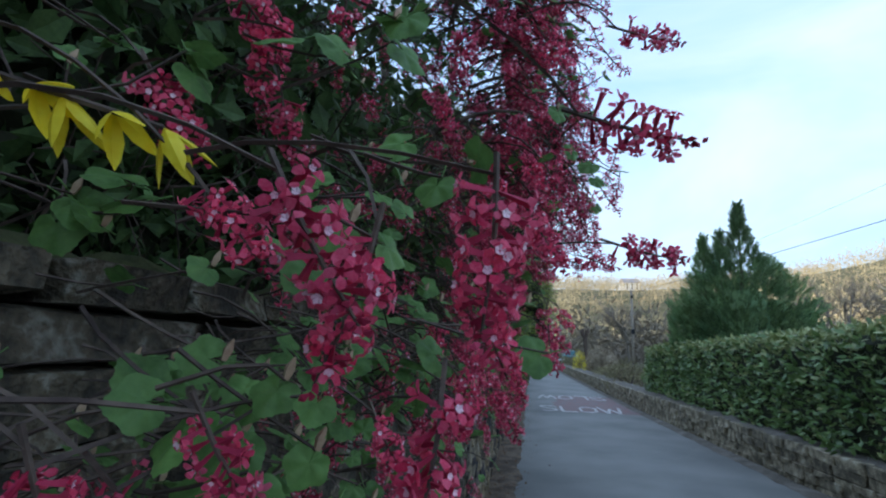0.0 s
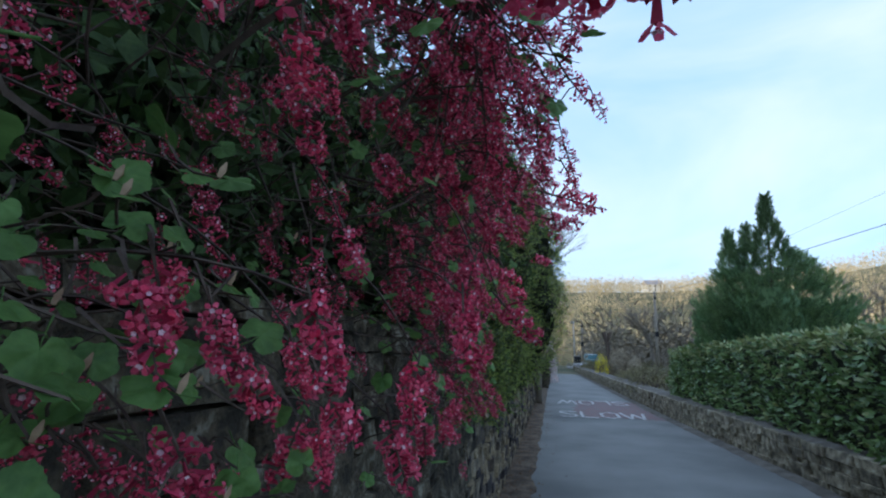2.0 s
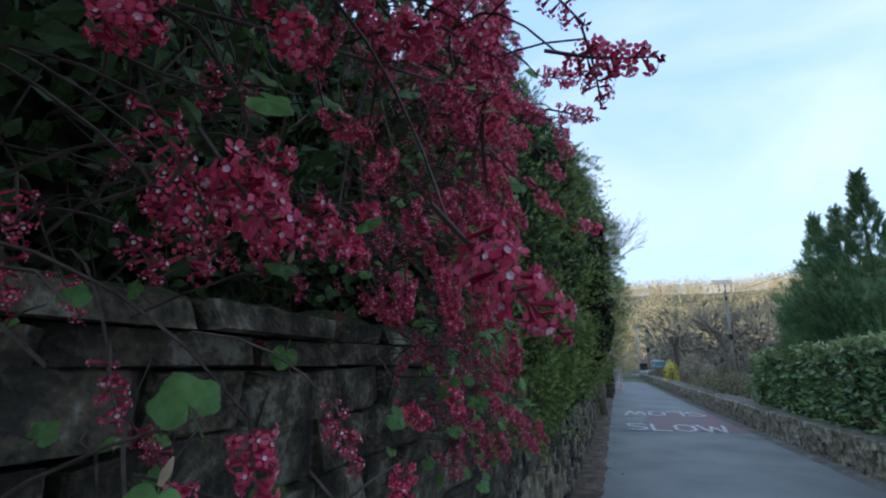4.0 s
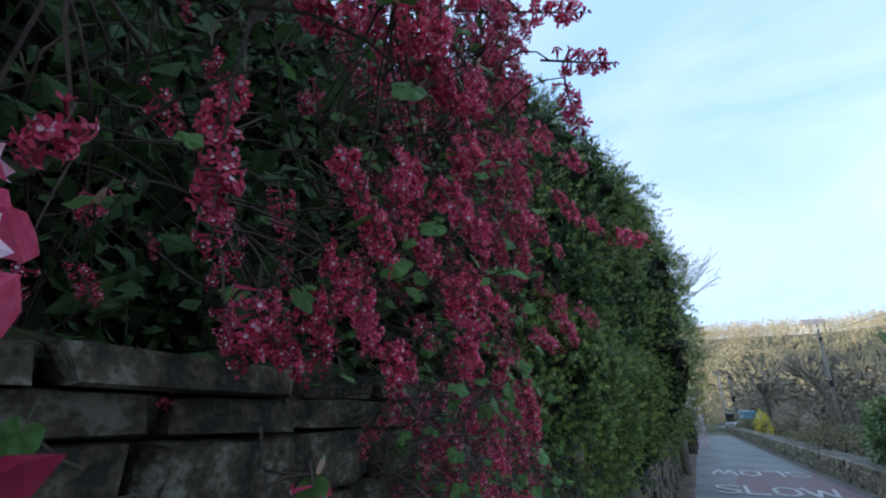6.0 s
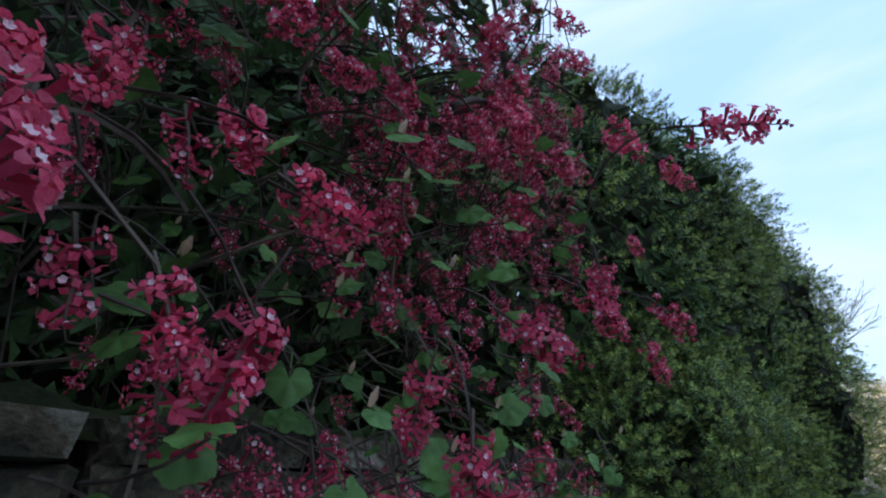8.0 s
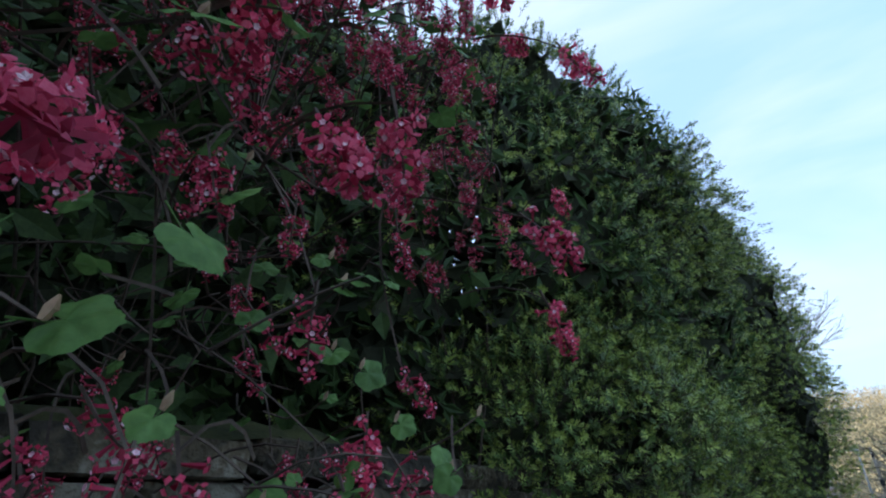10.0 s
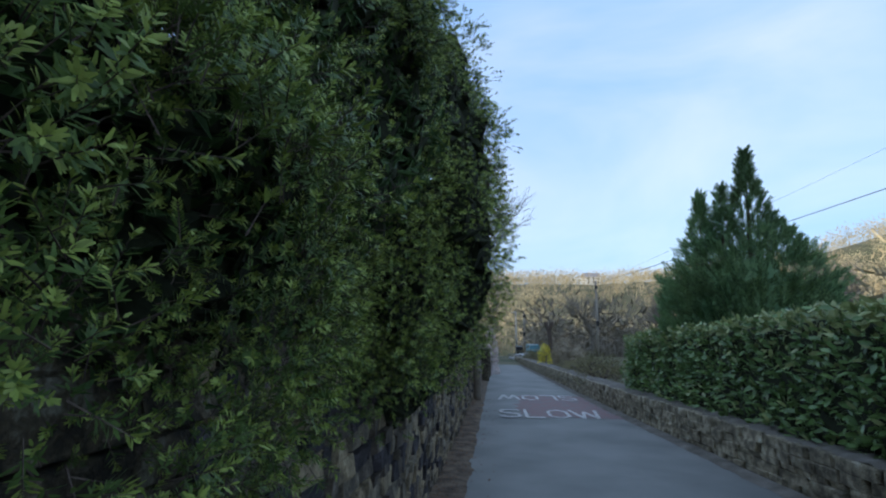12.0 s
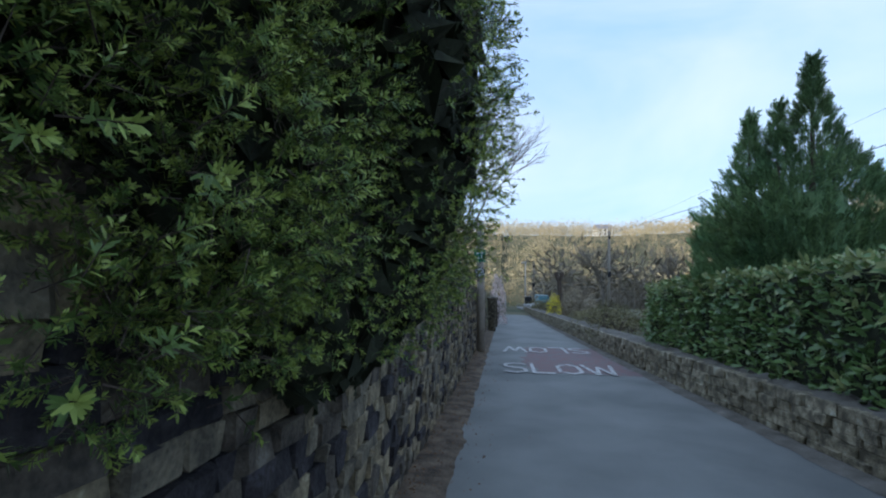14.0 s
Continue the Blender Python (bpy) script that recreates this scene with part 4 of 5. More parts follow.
    for y in (3.6, 4.6, 5.8, 6.6):
        a = np.array([-1.15, y, lane(y) + 1.4])
        tube(trunk, bend(a, a + [0.1, 0.1, 1.2], a + [r.uniform(-0.1, 0.3), r.uniform(-0.3, 0.3), 2.6], 6), np.linspace(0.09, 0.03, 6), 7)
    part("trunk", trunk, ["bark"], yew, smooth=True)
    return yew


yew_tree()


def evergreen_backing(y, ry, height, seed):
    """Dense dark evergreens added above the wall, behind the currants, to block the sky."""
    b = thing("evergreen_backing", "added dark evergreen backing above the wall that blocks the sky", "shrub", "garden evergreens")
    r = np.random.default_rng(seed)
    c, rad = (-2.0, y, lane(y) + 1.5 + height * 0.45), (0.95, ry, height * 0.6)
    n = 2600
    p, out, lum = crown_points(r, n, c, rad, 2.4, 0.25, 1.6)
    s = Soup()
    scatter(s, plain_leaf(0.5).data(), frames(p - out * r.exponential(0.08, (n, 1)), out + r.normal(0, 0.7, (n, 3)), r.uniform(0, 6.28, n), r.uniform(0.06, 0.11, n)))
    part("foliage", s, ["leaf_shaded"], b, kind="stuff")
    # shell in the shade colour, so gaps between leaves look dark
    shell("inner_mass", c, rad, "core_shade", b, 2.4, 0.2, 1.6, 0.03, seed)
    return b


for k, (yy, ry, hh) in enumerate(((-2.6, 1.3, 2.9), (-0.5, 1.3, 3.2), (1.5, 1.3, 3.0), (3.2, 1.2, 2.6))):
    evergreen_backing(yy, ry, hh, 300 + k)


def laurel_hedge():
    hedge = thing("laurel_hedge", "trimmed glossy green laurel hedge above the low wall", "hedge")
    r = np.random.default_rng(9)
    n = 15000
    y = r.uniform(1.5, 14.5, n)
    top = 1.98 - 0.022 * np.clip(y - 2, 0, 20) + wobble(np.c_[y, y * 0, y * 0], 0.9, 0.12)
    which = r.random(n)
    u = r.random(n)
    face = hedge_edge(y) + 0.30
    x = np.where(which < 0.62, face, np.where(which < 0.94, face + u * 1.0, face + u))
    h = np.where(which < 0.62, 0.50 + (top - 0.50) * u, top)
    endm = which > 0.94
    y = np.where(endm, 14.5, y)
    h = np.where(endm, 0.50 + 1.25 * r.random(n), h)
    p = np.stack([x, y, lane(y) + h], -1)
    out = np.where((which < 0.62)[:, None], [-1.0, 0, 0.1], np.where(endm[:, None], [0, 1.0, 0.1], [0, 0, 1.0]))
    lum = np.array([noise.fractal(Vector(q) * 2.2, 1.0, 2.0, 3) for q in p])
    p = p + out * (0.10 * lum - r.exponential(0.05, n))[:, None]
    corner = (which >= 0.62) & (which < 0.94)
    p[:, 2] -= np.where(corner, 0.12 * np.exp(-(x - face) / 0.15), 0)
    ydir = unit(out * r.uniform(0.2, 1.0, (n, 1)) + np.c_[r.normal(0, 0.45, n), r.normal(0, 0.55, n), r.normal(0.15, 0.5, n)])
    nrm = unit(out + r.normal(0, 0.5, (n, 3)) + [0, 0, 0.4])
    xdir = unit(np.cross(ydir, nrm))
    zdir = np.cross(xdir, ydir)
    size = r.uniform(0.075, 0.125, n)[:, None]
    m = np.zeros((n, 4, 4))
    m[:, :3, 0], m[:, :3, 1], m[:, :3, 2], m[:, :3, 3], m[:, 3, 3] = xdir * size, ydir * size, zdir * size, p, 1
    leaf = oval_leaf(t=(0, 0.3, 0.7, 1.0), w=(0.05, 0.92, 0.85, 0.03)).data()
    young = ((h > top - 0.40 * r.random(n)) & (r.random(n) < 0.8)) | (r.random(n) < 0.07)
    s = Soup()
    v, f, sl = leaf
    scatter(s, (v, f, sl), m[~young])
    scatter(s, (v, f, sl + 1), m[young])
    part("leaves", s, ["laurel", "laurel_tip"], hedge, kind="stuff", smooth=True)
    # core coloured near-black to stand for shade behind the leaves
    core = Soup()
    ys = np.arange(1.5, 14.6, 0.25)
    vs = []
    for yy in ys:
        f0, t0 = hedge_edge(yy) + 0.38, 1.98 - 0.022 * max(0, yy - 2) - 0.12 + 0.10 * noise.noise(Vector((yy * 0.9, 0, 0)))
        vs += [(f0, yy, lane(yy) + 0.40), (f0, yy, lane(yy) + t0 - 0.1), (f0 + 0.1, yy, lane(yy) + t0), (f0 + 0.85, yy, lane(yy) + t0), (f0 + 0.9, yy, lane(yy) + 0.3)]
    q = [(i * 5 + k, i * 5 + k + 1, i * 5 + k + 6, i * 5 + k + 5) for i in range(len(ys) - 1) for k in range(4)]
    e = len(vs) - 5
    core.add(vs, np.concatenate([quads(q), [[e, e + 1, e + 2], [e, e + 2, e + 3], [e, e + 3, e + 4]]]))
    part("inner_mass", core, ["core_shade"], hedge, kind="stuff")
    return hedge


laurel_hedge()


def cypress_spray(seed):
    """A feathery upright spray along +Z."""
    r = np.random.default_rng(seed)
    st = Soup()
    for i in range(16):
        t = i / 15
        a = r.uniform(-1, 1) + (0 if i % 2 else math.pi)
        out = np.array([math.cos(a) * 0.55, math.sin(a) * 0.25, 0.8])
        out /= np.linalg.norm(out)
        wide = np.cross(out, [0.2, 1, 0])
        wide /= np.linalg.norm(wide)
        ln = 0.42 * (1 - 0.55 * t) * r.uniform(0.7, 1.2)
        p = np.array([0, 0, t * 0.8])
        st.add([p, p + out * ln * 0.5 + wide * 0.035, p + out * ln, p + out * ln * 0.5 - wide * 0.035], [[0, 1, 2], [0, 2, 3]])
    return st


def cypress_tree(name, x, y, radius, height, shoulder, tip, seed, n):
    tree = thing(name, "dark green bushy cypress with a feathery pointed top", "tree", "cypress trees")
    r = np.random.default_rng(seed)
    z0 = ground_z(x, y)
    s = Soup()
    t = 1 - (1 - r.random(n)) ** 0.9
    ang = r.uniform(0, 2 * np.pi, n)
    prof = np.where(t < shoulder, 0.86 + 0.14 * np.sin(t / shoulder * np.pi), np.clip((1 - t) / (1 - shoulder), 0, 1) ** tip)
    lum = np.array([noise.noise(Vector((math.cos(a) * 1.2 + x, math.sin(a) * 1.2, tt * height * 0.9 + y))) for a, tt in zip(ang, t)])
    rad = radius * prof * (1 + 0.22 * lum) * (1 - r.exponential(0.08, n))
    thin = (t < shoulder) | (r.random(n) < 0.55)
    t, ang, prof, rad = t[thin], ang[thin], prof[thin], rad[thin]
    n = len(t)
    rad = rad + 0.16 * r.random(n) * (t > shoulder) * (1 - t) / (1 - shoulder)
    p = np.stack([x + rad * np.cos(ang), y + rad * np.sin(ang), z0 + 0.1 + t * height], -1)
    ax = unit(np.stack([np.cos(ang) * 0.6, np.sin(ang) * 0.6, np.full(n, 0.9)], -1) + r.normal(0, 0.2, (n, 3)))
    shapes = [cypress_spray(seed + k).data() for k in range(4)]
    kinds = r.integers(0, 4, n)
    for k in range(4):
        q = kinds == k
        scatter(s, shapes[k], frames(p[q], ax[q], r.uniform(0, 6.28, q.sum()), r.uniform(0.16, 0.36, q.sum()) * (0.7 + 0.3 * prof[q])))
    # feathery leading shoots
    for q in range(1):
        a = r.uniform(0, 6.28)
        off = 0.0 if q == 0 else r.uniform(0.25, 0.55) * radius
        bx, by, top = x + off * math.cos(a), y + off * math.sin(a), z0 + 0.1 + height * (1.03 if q == 0 else r.uniform(0.80, 0.92))
        hh = top - 0.75 * r.random(46) ** 1.2
        aa = r.uniform(0, 6.28, 46)
        w = 0.04 + 0.16 * (top - hh) / 0.75
        lp = np.stack([bx + w * 0.3 * np.cos(aa), by + w * 0.3 * np.sin(aa), hh - 0.1], -1)
        scatter(s, shapes[q], frames(lp, np.stack([np.cos(aa) * 0.8, np.sin(aa) * 0.8, np.full(46, 0.8)], -1), aa, 0.08 + w * 0.75))
    part("crown", s, ["conifer"], tree, kind="stuff")
    core = Soup()
    hs = np.linspace(0.05, shoulder + 0.12, 14)
    pr = np.where(hs < shoulder, 0.86 + 0.14 * np.sin(hs / shoulder * np.pi), np.clip((1 - hs) / (1 - shoulder), 0, 1) ** tip)
    tube(core, [(x, y, z0 + hh * height) for hh in hs], radius * 0.52 * pr, 14)
    part("inner_mass", core, ["conifer"], tree, kind="stuff")
    trunk = Soup()
    tube(trunk, [(x, y, z0 - 0.1), (x, y, z0 + height * 0.6), (x, y, z0 + height * 0.98)], [0.09, 0.04, 0.008], 6)
    part("trunk", trunk, ["bark"], tree)
    return tree


cypress_tree("cypress", 4.60, 11.5, 1.05, 4.38, 0.47, 2.0, 31, 4300)
cypress_tree("cypress", 4.00, 12.0, 0.66, 3.75, 0.56, 1.9, 35, 2400)
cypress_tree("cypress", 4.25, 11.7, 0.70, 3.8, 0.56, 1.9, 36, 2200)
cypress_tree("cypress", 5.45, 12.4, 1.05, 3.35, 0.62, 0.9, 38, 3400)


# ---- verge, distance ----
def bush(name, label, x, y, rx, ry, height, mat, seed, n, leaf=0.07, stalks=True):
    b = thing(name, label, "shrub")
    r = np.random.default_rng(seed)
    z0 = ground_z(x, y)
    d = unit(r.normal(0, 1, (n, 3)))
    d[:, 2] = np.abs(d[:, 2])
    lum = np.array([noise.noise(Vector(q * 2.5 + np.array([x, y, 0]))) for q in d])
    p = np.array([x, y, z0]) + d * np.array([rx, ry, height]) * (1 + 0.2 * lum - r.exponential(0.12, n))[:, None]
    s = Soup()
    scatter(s, plain_leaf(0.55).data(), frames(p, r.normal(0, 1, (n, 3)), r.uniform(0, 6, n), r.uniform(0.6, 1.2, n) * leaf))
    part("foliage", s, [mat], b, kind="stuff")
    if n > 1500:
        shell("inner_mass", (x, y, z0 + height * 0.15), (rx * 0.95, ry * 0.95, height * 0.85), mat, b, 2.0, 0.1, 2.0, 0.05, seed, 40, 26)
    st = Soup()
    for k in range(14):
        e = p[r.integers(0, n)]
        tube(st, bend((x, y, z0 - 0.05), (x + (e[0] - x) * 0.3, y + (e[1] - y) * 0.3, z0 + height * 0.5), e, 5), np.linspace(0.015, 0.004, 5), 4)
    part("stem_growth", st, ["bark"], b, kind="stuff")
    return b


def bare_tree(name, label, x, y, height, spread, seed, mat, levels=4, thick=0.16, droop=0.0):
    tree = thing(name, label, "tree")
    r = random.Random(seed)
    z0 = ground_z(x, y)
    wood, fine = Soup(), Soup()

    def grow(p, d, ln, rad, lev):
        p, d = np.array(p), np.array(d)
        e = p + d * ln
        mid = (p + e) / 2 + np.array([r.uniform(-1, 1) for _ in range(3)]) * ln * 0.08
        tube(wood if lev > 1 else fine, bend(p, mid, e, 4), np.linspace(rad, rad * 0.6, 4), 6 if lev > 2 else 3)
        if lev == 0:
            return
        for k in range(r.choice((3, 4)) if lev < 3 else 4):
            t = r.uniform(0.5, 1.0)
            q = p + d * ln * t
            nd = d + np.array([r.uniform(-1, 1), r.uniform(-1, 1), r.uniform(-0.35, 0.55) - droop * (3 - lev)]) * spread
            grow(q, nd / np.linalg.norm(nd), ln * r.uniform(0.58, 0.8), rad * 0.55, lev - 1)

    grow((x, y, z0 - 0.2), (r.uniform(-0.06, 0.06), 0, 1), height * 0.38, thick, levels)
    part("trunk", wood, [mat], tree)
    part("twiggery", fine, [mat], tree, kind="stuff")
    return tree


bush("forsythia", "forsythia bush in yellow flower beside the low wall", 2.85, 30.0, 0.42, 0.5, 1.25, "yellow", 3, 900, 0.06)
bush("beech_hedge", "rounded brown-leaved clipped hedge", 3.95, 30.5, 0.75, 1.2, 1.55, "beech", 4, 4200, 0.07)
bush("beech_hedge", "rounded brown-leaved clipped hedge", 4.6, 29.6, 0.5, 0.9, 1.2, "beech", 6, 1600, 0.07)

r_v = np.random.default_rng(77)
for k in range(50):
    yy = r_v.uniform(15.2, 48)
    xx = right_edge(yy) + 0.6 + r_v.exponential(1.8)
    if abs(yy - 30) < 1.8 and xx < 5.2:
        continue
    bush("verge_shrub", "low brown and green scrub behind the wall", xx, yy, r_v.uniform(0.4, 1.0), r_v.uniform(0.5, 1.2), r_v.uniform(0.3, 0.9), "scrub", 100 + k, 480, 0.075)

bare_tree("bare_tree", "broad leafless tree in the valley", 10.4, 55.0, 8.2, 0.75, 3, "bark_grey", 5, 0.17)
bare_tree("bare_tree", "drooping leafless birch behind the yew", -0.8, 17.5, 7.6, 0.5, 8, "bark_grey", 5, 0.07, 0.12)
bare_tree("bare_tree", "leafless tree beyond the cypress", 24.0, 42.0, 10, 0.7, 12, "bark_grey", 5, 0.17)
bare_tree("bare_tree", "leafless tree beyond the cypress", 31.0, 47.0, 11, 0.7, 13, "bark_grey", 5, 0.17)
bare_tree("bare_tree", "leafless tree in the valley", 20.0, 62.0, 9, 0.7, 15, "bark_grey", 5, 0.15)


def tangle(seed, n=62):
    """A leafless crown: a cloud of fine upward twigs on a trunk, height 1."""
    r = np.random.default_rng(seed)
    st = Soup()
    for i in range(n):
        d = unit(r.normal(0, 1, 3) * np.array([1, 1, 0.8]))
        c = np.array([0, 0, 0.52]) + d * np.array([0.46, 0.46, 0.46]) * r.random() ** 0.4
        out = unit(np.array([d[0], d[1], 0.4 + d[2]]) + r.normal(0, 0.5, 3))
        wide = unit(np.cross(out, r.normal(0, 1, 3)))
        ln, w = r.uniform(0.05, 0.15), r.uniform(0.008, 0.026)
        st.add([c - wide * w * 0.6, c + wide * w * 0.6, c + out * ln + wide * w * 0.25, c + out * ln - wide * w * 0.25], [[0, 1, 2], [0, 2, 3]])
    straw(st, np.array([0, 0, -0.05]), np.array([0.01, 0, 0.5]), 0.012, 0.005)
    return st


TANGLES = [tangle(200 + k).data() for k in range(6)]


def woodland(name, label, mat, n, xr, yr, hr, seed, test):
    r = np.random.default_rng(seed)
    s = Soup()
    xs, ys = r.uniform(*xr, n), r.uniform(*yr, n)
    ok = test(xs, ys)
    xs, ys = xs[ok], ys[ok]
    zs = ground_height(xs, ys)
    m = frames(np.stack([xs, ys, zs], -1), np.tile([0, 0, 1.0], (len(xs), 1)), r.uniform(0, 6, len(xs)), r.uniform(*hr, len(xs)))
    m[:, :3, :2] *= r.uniform(0.9, 1.5, len(xs))[:, None, None]
    kinds = r.integers(0, 6, len(xs))
    for k in range(6):
        scatter(s, TANGLES[k], m[kinds == k])
    return tagged(part(name, s, [mat], None), label, "woodland", kind="stuff")


woodland("far_woodland", "bare tan woodland covering the far hillside", "wood_far", 3000, (-60, 260), (105, 290), (3.2, 8.0), 41, lambda x, y: x < 0.9 * y + 20)
woodland("valley_woodland", "grey-brown leafless trees in the valley", "wood_near", 900, (5, 90), (57, 110), (4.5, 8), 42, lambda x, y: (x > 5 + (y - 48) * 0.02) & (x < 0.95 * y))
woodland("bank_woodland", "tan leafless trees on the side slope", "wood_far", 1000, (24, 190), (15, 130), (7, 13), 43, lambda x, y: x > 22 + 0.2 * y)


def hill_house(x, y, turn):
    z = ground_z(x, y)
    house = thing("house", "small pale house high on the wooded hillside", "house", at=(x, y, z))
    house.rotation_euler, house.scale = (0, 0, turn), (0.7, 0.7, 0.7)
    w = Soup()
    box(w, -5, 5, -3, 3, 0, 5)
    part("wall", w, ["render"], house)
    rf = Soup()
    rf.add([(-5.4, -3.4, 4.8), (5.4, -3.4, 4.8), (5.4, 3.4, 4.8), (-5.4, 3.4, 4.8), (-5.4, 0, 7.4), (5.4, 0, 7.4)], quads([(0, 1, 5, 4), (2, 3, 4, 5), (3, 2, 1, 0)]).tolist() + [[0, 4, 3], [1, 2, 5]])
    part("roof", rf, ["slate"], house)
    for wx in (-3.2, 0, 3.2):
        for wz in (1.0, 3.2):
            q = Soup()
            box(q, wx - 0.5, wx + 0.5, -3.05, -2.98, wz, wz + 1.2)
            part("window", q, ["car_glass"], house)
    return house


hill_house(41, 210, 0.3)
hill_house(82, 214, -0.2)


# ---- poles, lamps, signs ----
def utility_pole(x, y, height, lean=0.0):
    z = ground_z(x, y)
    p = thing("utility_pole", "weathered wooden utility pole with a dark cable box", "pole", "utility poles", at=(x, y, z))
    s = Soup()
    tube(s, [(0, 0, -0.5), (lean / 2, 0, height / 2), (lean, 0, height)], [0.14, 0.125, 0.10], 10)
    part("shaft", s, ["pole"], p, smooth=True)
    s = Soup()
    tube(s, [(lean, -0.18, height - 0.8), (lean, -0.18, height - 0.5)], [0.10, 0.10], 8)
    part("cable_box", s, ["dark"], p)
    s = Soup()
    box(s, -0.15 + lean / 2, 0.15 + lean / 2, -0.25, -0.15, height * 0.42, height * 0.42 + 0.5, 0, 0.02)
    part("notice_plate", s, ["dark"], p)
    return p


utility_pole(9.9, 50, 7.5)
utility_pole(3.55, 60, 5.2)


def street_lamp(x, y, height):
    z = ground_z(x, y)
    p = thing("street_lamp", "slim grey steel street lamp", "street lamp", "street lamps", at=(x, y, z))
    s = Soup()
    tube(s, [(0, 0, -0.3), (0, 0, height * 0.5), (0, 0, height)], [0.09, 0.075, 0.06], 8)
    part("column", s, ["metal"], p, smooth=True)
    s = Soup()
    box(s, -0.45, 0.15, -0.12, 0.12, height, height + 0.16, 0, 0.04)
    part("lantern", s, ["metal"], p)
    return p


street_lamp(2.6, 60, 4.9)
street_lamp(0.35, 84, 4.6)


def sign_post(x, y):
    z = lane(y)
    p = thing("sign_post", "wooden post with a green sign and a round 20 speed sign", "sign", at=(x, y, z))
    s = Soup()
    tube(s, [(0, 0, -0.2), (0.0, 0, 1.6), (-0.03, 0, 3.3)], [0.105, 0.10, 0.09], 10)
    part("post", s, ["pole"], p, smooth=True)
    s = Soup()
    box(s, -0.16, 0.12, -0.125, -0.11, 2.27, 2.57, 0, 0.004)
    g = part("green_sign", s, ["green_sign"], p, "small green sign with white symbols")
    s = Soup()
    for bx, bz, w, h in ((-0.10, 2.47, 0.06, 0.05), (0.0, 2.47, 0.06, 0.05), (-0.11, 2.34, 0.08, 0.05), (0.01, 2.36, 0.03, 0.09), (0.04, 2.33, 0.05, 0.03)):
        box(s, bx, bx + w, -0.132, -0.127, bz, bz + h)
    part("symbol_bars", s, ["white"], g)

    def disc(r0, r1, yy, mat, name, parent):
        q = Soup()
        a = np.linspace(0, 2 * np.pi, 28, endpoint=False)
        v = np.concatenate([np.stack([r0 * np.cos(a), np.full(28, yy), r0 * np.sin(a)], -1), np.stack([r1 * np.cos(a), np.full(28, yy), r1 * np.sin(a)], -1), np.stack([r1 * np.cos(a), np.full(28, yy + 0.01), r1 * np.sin(a)], -1)]) + np.array([-0.02, 0, 2.0])
        i = np.arange(28)
        j = (i + 1) % 28
        q.add(v, quads(np.concatenate([np.stack([i, j, j + 28, i + 28], -1), np.stack([i + 28, j + 28, j + 56, i + 56], -1)])))
        return part(name, q, [mat], parent)

    d = disc(0.0001, 0.135, -0.125, "white", "speed_sign", p)
    disc(0.105, 0.134, -0.130, "sign_dark", "rim", d)
    cu = bpy.data.curves.new("numerals", "FONT")
    cu.body, cu.size, cu.align_x, cu.align_y, cu.extrude = "20", 0.17, "CENTER", "CENTER", 0.001
    cu.offset = 0.004
    cu.materials.append(M["sign_dark"])
    tx = new("numerals", cu)
    tx.parent = d
    tx.matrix_local = pose(-0.02, -0.133, 2.0, 90, 0, 0)
    return p


sign_post(-0.36, 16.0)


def gate_post(x, y, h):
    p = thing("gatepost", "square weathered stone gatepost beside the lane", "gatepost", "gateposts", at=(x, y, lane(y)))
    s = Soup()
    box(s, -0.15, 0.15, -0.15, 0.15, -0.1, h, 0, 0.02)
    part("shaft", s, ["stone"], p)
    s = Soup()
    box(s, -0.19, 0.19, -0.19, 0.19, h, h + 0.10, 0, 0.03)
    part("cap", s, ["stone"], p)
    return p


gate_post(-0.28, 23.2, 1.25)
gate_post(-0.25, 26.0, 1.25)
bl = bush("blossom_bush", "bush with pale pink and white blossom by the gateway", -0.12, 28.0, 0.45, 0.8, 2.6, "blossom", 51, 1500, 0.10)
bush("garden_shrub", "dark shrub beside the gateway", -0.7, 31.0, 0.6, 1.0, 2.2, "scrub", 52, 1200, 0.08)
for k, (xx, yy, hh) in enumerate(((-1.3, 12.5, 1.0), (-1.2, 15.0, 1.2), (-1.3, 19.0, 1.4), (-1.4, 23.0, 1.6))):
    bush("wall_top_shrub", "brown leafless scrub on the bank above the wall", xx, yy, 0.6, 1.3, hh, "scrub", 60 + k, 1300, 0.05)


def bin_(x, y):
    z = ground_z(x, y)
    b = thing("wheelie_bin", "black lidded bin at the end of the low wall", "bin", at=(x, y, z))
    s = Soup()
    box(s, -0.3, 0.3, -0.3, 0.3, 0.05, 0.95, 0, 0.04)
    part("body", s, ["dark"], b)
    s = Soup()
    box(s, -0.34, 0.34, -0.36, 0.34, 0.95, 1.04, 0, 0.03)
    part("lid", s, ["dark"], b)
    return b


bin_(2.35, 48)


def rubble(x, y, n, seed):
    r = random.Random(seed)
    pile = thing("rubble_wall", "low pale stone rubble at the bend", "wall", at=(0, 0, 0))
    for k in range(n):
        s = Soup()
        xx, yy = x + r.uniform(-0.1, 0.1) + k * 0.13, y - k * 0.65
        z = ground_z(xx, yy)
        box(s, xx - 0.3, xx + 0.25, yy - 0.4, yy + 0.3, z - 0.1, z + r.uniform(0.3, 0.5), 0, 0.05)
        part("boulder", s, ["pale_stone"], pile)


rubble(1.75, 49.5, 9, 3)


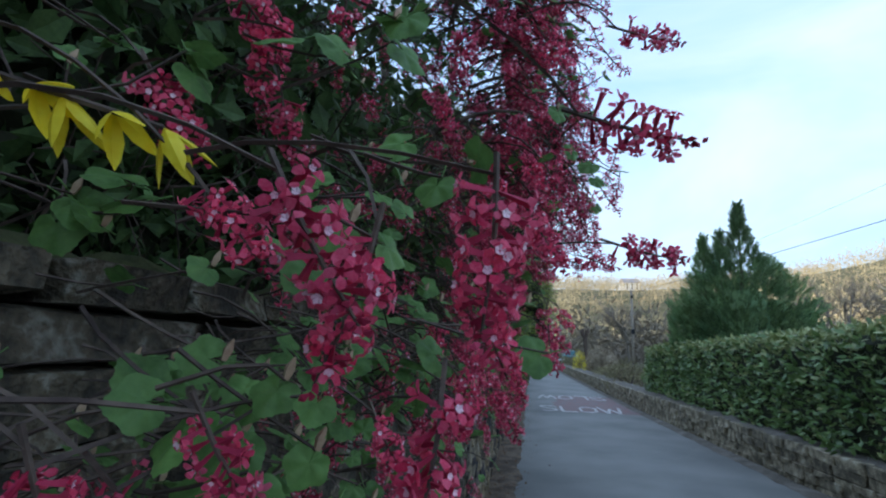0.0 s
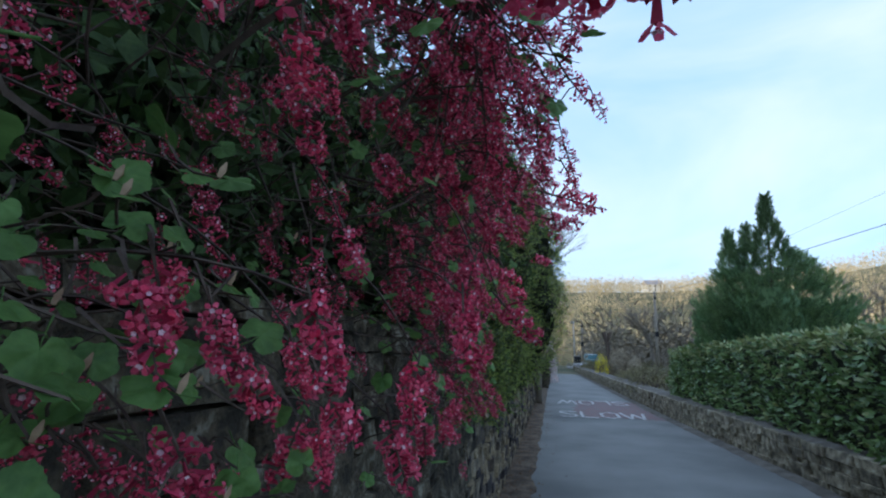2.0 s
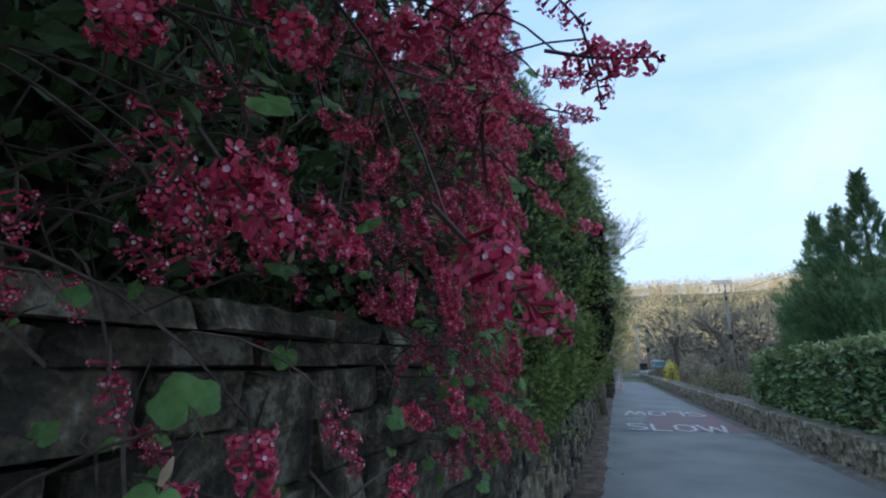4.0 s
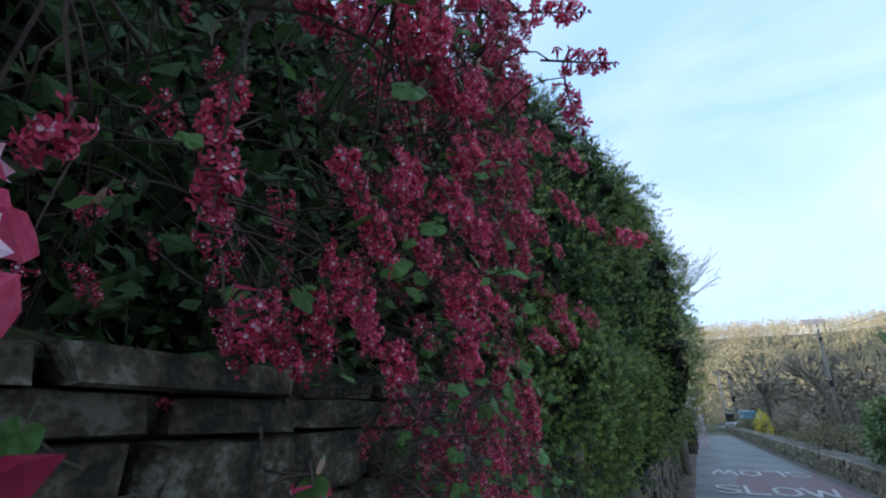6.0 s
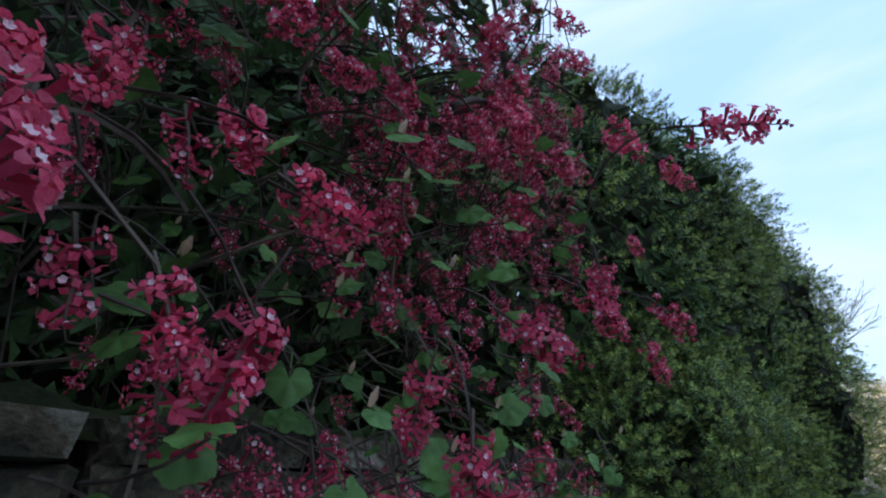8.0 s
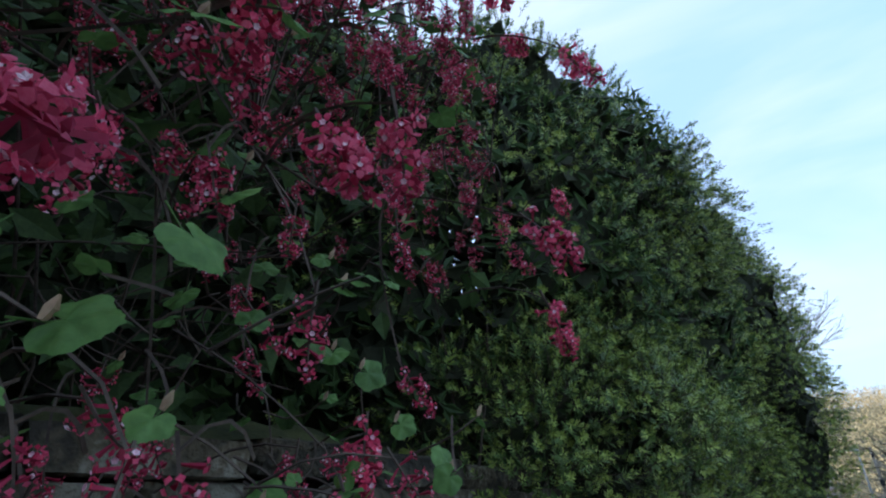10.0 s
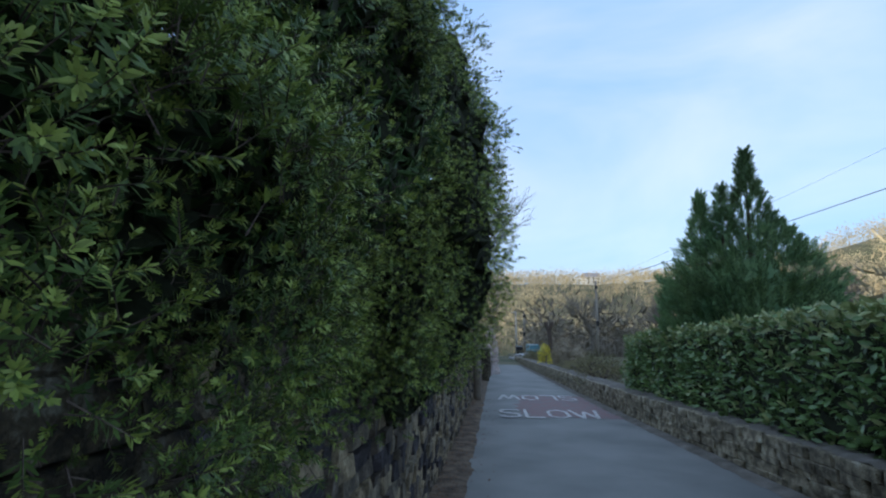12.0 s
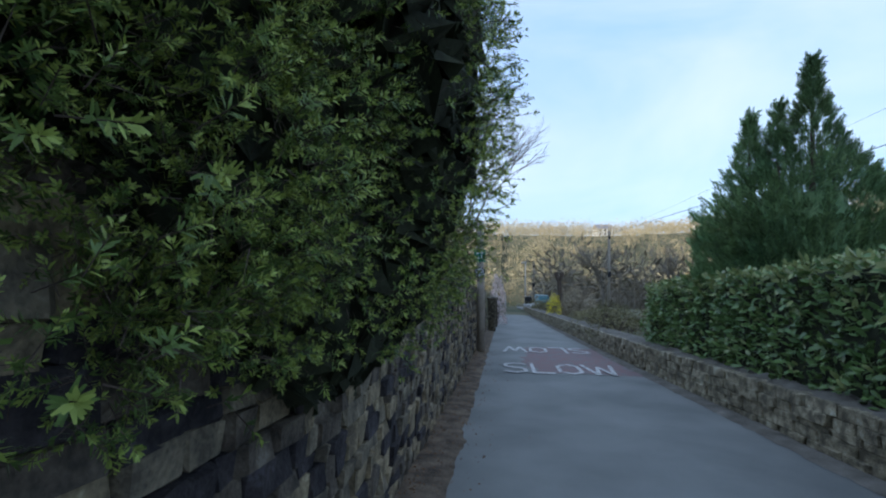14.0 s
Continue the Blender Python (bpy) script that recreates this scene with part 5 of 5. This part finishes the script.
def parked_car(x, y, turn):
    z = ground_z(x, y)
    car = thing("car", "teal parked hatchback beyond the wall", "car", at=(x, y, z))
    car.rotation_euler = (0, 0, turn)
    prof = [(-1.95, 0.35), (-1.95, 0.75), (-1.75, 0.92), (-1.0, 1.0), (-0.35, 1.42), (1.1, 1.46), (1.75, 1.0), (1.95, 0.85), (1.95, 0.35)]
    s = Soup()
    v = [(sgn * (0.84 if zz < 1.1 else 0.66), yy, zz) for sgn in (-1, 1) for yy, zz in prof]
    n = len(prof)
    f = [[0, i, i + 1] for i in range(1, n - 1)] + [[n, n + i + 1, n + i] for i in range(1, n - 1)]
    f += quads([(i, n + i, n + (i + 1) % n, (i + 1) % n) for i in range(n)]).tolist()
    s.add(v, f)
    part("body", s, ["car"], car)
    g = Soup()
    g.add([(-0.62, -0.92, 1.03), (0.62, -0.92, 1.03), (0.56, -0.42, 1.37), (-0.56, -0.42, 1.37)], quads([(0, 1, 2, 3)]))
    part("windscreen", g, ["car_glass"], car)
    g = Soup()
    g.add([(-0.62, 1.68, 1.07), (0.62, 1.68, 1.07), (0.56, 1.18, 1.42), (-0.56, 1.18, 1.42)], quads([(0, 3, 2, 1)]))
    part("rear_window", g, ["car_glass"], car)
    for sx in (-0.8, 0.8):
        for sy in (-1.25, 1.25):
            w = Soup()
            tube(w, [(sx - 0.1, sy, 0.31), (sx + 0.1, sy, 0.31)], [0.31, 0.31], 14)
            wh = part("wheel", w, ["rubber"], car)
            w = Soup()
            tube(w, [(sx - 0.11, sy, 0.31), (sx + 0.11, sy, 0.31)], [0.19, 0.19], 10)
            part("rim", w, ["metal"], wh)
    return car


parked_car(5.1, 66, 0.2)

# cut tree trunk in the valley field
stump = thing("pollarded_tree", "dark pollarded tree trunk in the field", "tree", at=(4.9, 46, ground_z(4.9, 46)))
s = Soup()
tube(s, [(0, 0, -0.1), (0.05, 0, 1.4), (0.0, 0, 2.6)], [0.2, 0.17, 0.2], 8)
for a in (0.3, 1.9, 3.4, 5.0):
    tube(s, bend((0, 0, 2.4), (0.3 * math.cos(a), 0.3 * math.sin(a), 2.6), (0.36 * math.cos(a), 0.36 * math.sin(a), 3.2), 4), [0.14, 0.12, 0.1, 0.09], 6)
part("trunk", s, ["bark"], stump)

# overhead cables
for dz, rad in ((0.0, 0.018), (1.1, 0.006)):
    cab = thing("overhead_cable", "thin black overhead cable", "cable", "overhead cables")
    s = Soup()
    a = np.array([9.9, 50.0, ground_z(9.9, 50) + 7.2])
    b = np.array([15.2, -1.2, 6.6 + dz * 2])
    tube(s, bend(a, (a + b) / 2 - [0, 0, 0.5], b, 14), np.full(14, rad), 4)
    part("wire", s, ["cable"], cab)

# bare vine on the wall face
vine = thing("bare_vine", "leafless pale vine stems on the stone wall", "vine")
r_b = np.random.default_rng(91)
for k in range(12):
    y = r_b.uniform(2.35, 2.85)
    a = np.array([-0.47, y, lane(y) + r_b.uniform(1.35, 1.6)])
    b = a + np.array([r_b.uniform(0.02, 0.09), r_b.uniform(-0.25, 0.25), r_b.uniform(-0.32, 0.05)])
    s = Soup()
    tube(s, bend(a, (a + b) / 2 + [0.06, r_b.uniform(-0.06, 0.06), 0.03], b, 7), np.linspace(0.0035, 0.0012, 7), 4)
    part("stem", s, ["bark_grey"], vine)

# fallen leaves along the wall foot
fall = Soup()
r_f = np.random.default_rng(88)
nf = 2600
fy = r_f.uniform(0, 16, nf)
fx = -0.50 + r_f.exponential(0.15, nf)
fp = np.stack([fx, fy, lane(fy) + 0.028], -1)
scatter(fall, oval_leaf(1, 0.55).data(), frames(fp, np.c_[r_f.normal(0, 0.4, nf), r_f.normal(0, 0.4, nf), np.ones(nf)], r_f.uniform(0, 6, nf), r_f.uniform(0.010, 0.034, nf)))
tagged(part("fallen_leaves", fall, ["dead_leaf"], None), "dry brown leaves along the foot of the wall", "leaves", kind="stuff")

# a forsythia spray hanging over the wall near the start
fors = thing("forsythia_spray", "yellow forsythia flowers on a bare twig over the wall", "shrub")
tw = Soup()
tube(tw, bend((-0.75, 0.02, 1.80), (-0.45, 0.12, 1.72), (-0.17, 0.19, 1.63), 8), np.linspace(0.005, 0.0015, 8), 5)
part("twig", tw, ["bark"], fors)
r_y = np.random.default_rng(4)
for k in range(20):
    t = 0.36 + 0.034 * k
    base = bend((-0.75, 0.02, 1.80), (-0.45, 0.12, 1.72), (-0.17, 0.19, 1.63), 50)[int(49 * min(t, 1))]
    fl = Soup()
    pet = oval_leaf(1, 0.34, 0.3, -0.25).data()
    d = unit(np.array([[r_y.uniform(0.2, 1.0), r_y.uniform(-0.5, 0.3), r_y.uniform(-1.6, -0.4)]]))
    for q in range(4):
        m = frames(base[None], d, np.array([q * math.pi / 2]), 0.029)[0] @ np.array(pose(0, 0, 0, 48, 0, 0))
        scatter(fl, pet, m[None])
    part("flower", fl, ["yellow"], fors)

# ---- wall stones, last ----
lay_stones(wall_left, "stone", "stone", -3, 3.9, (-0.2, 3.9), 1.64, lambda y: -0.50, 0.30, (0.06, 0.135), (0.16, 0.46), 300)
lay_stones(wall_left, "rubble_stone", "stone_mixed", 3.9, 22.8, (3.9, 7.5), 1.64, lambda y: -0.50, 0.30, (0.045, 0.125), (0.08, 0.26), 330, gap=0.006)
lay_stones(wall_right, "stone", "stone_r", 1.0, 52, (5.0, 14.0), 0.49, lambda y: right_edge(y), 0.26, (0.06, 0.12), (0.18, 0.46), 400, out=-1)
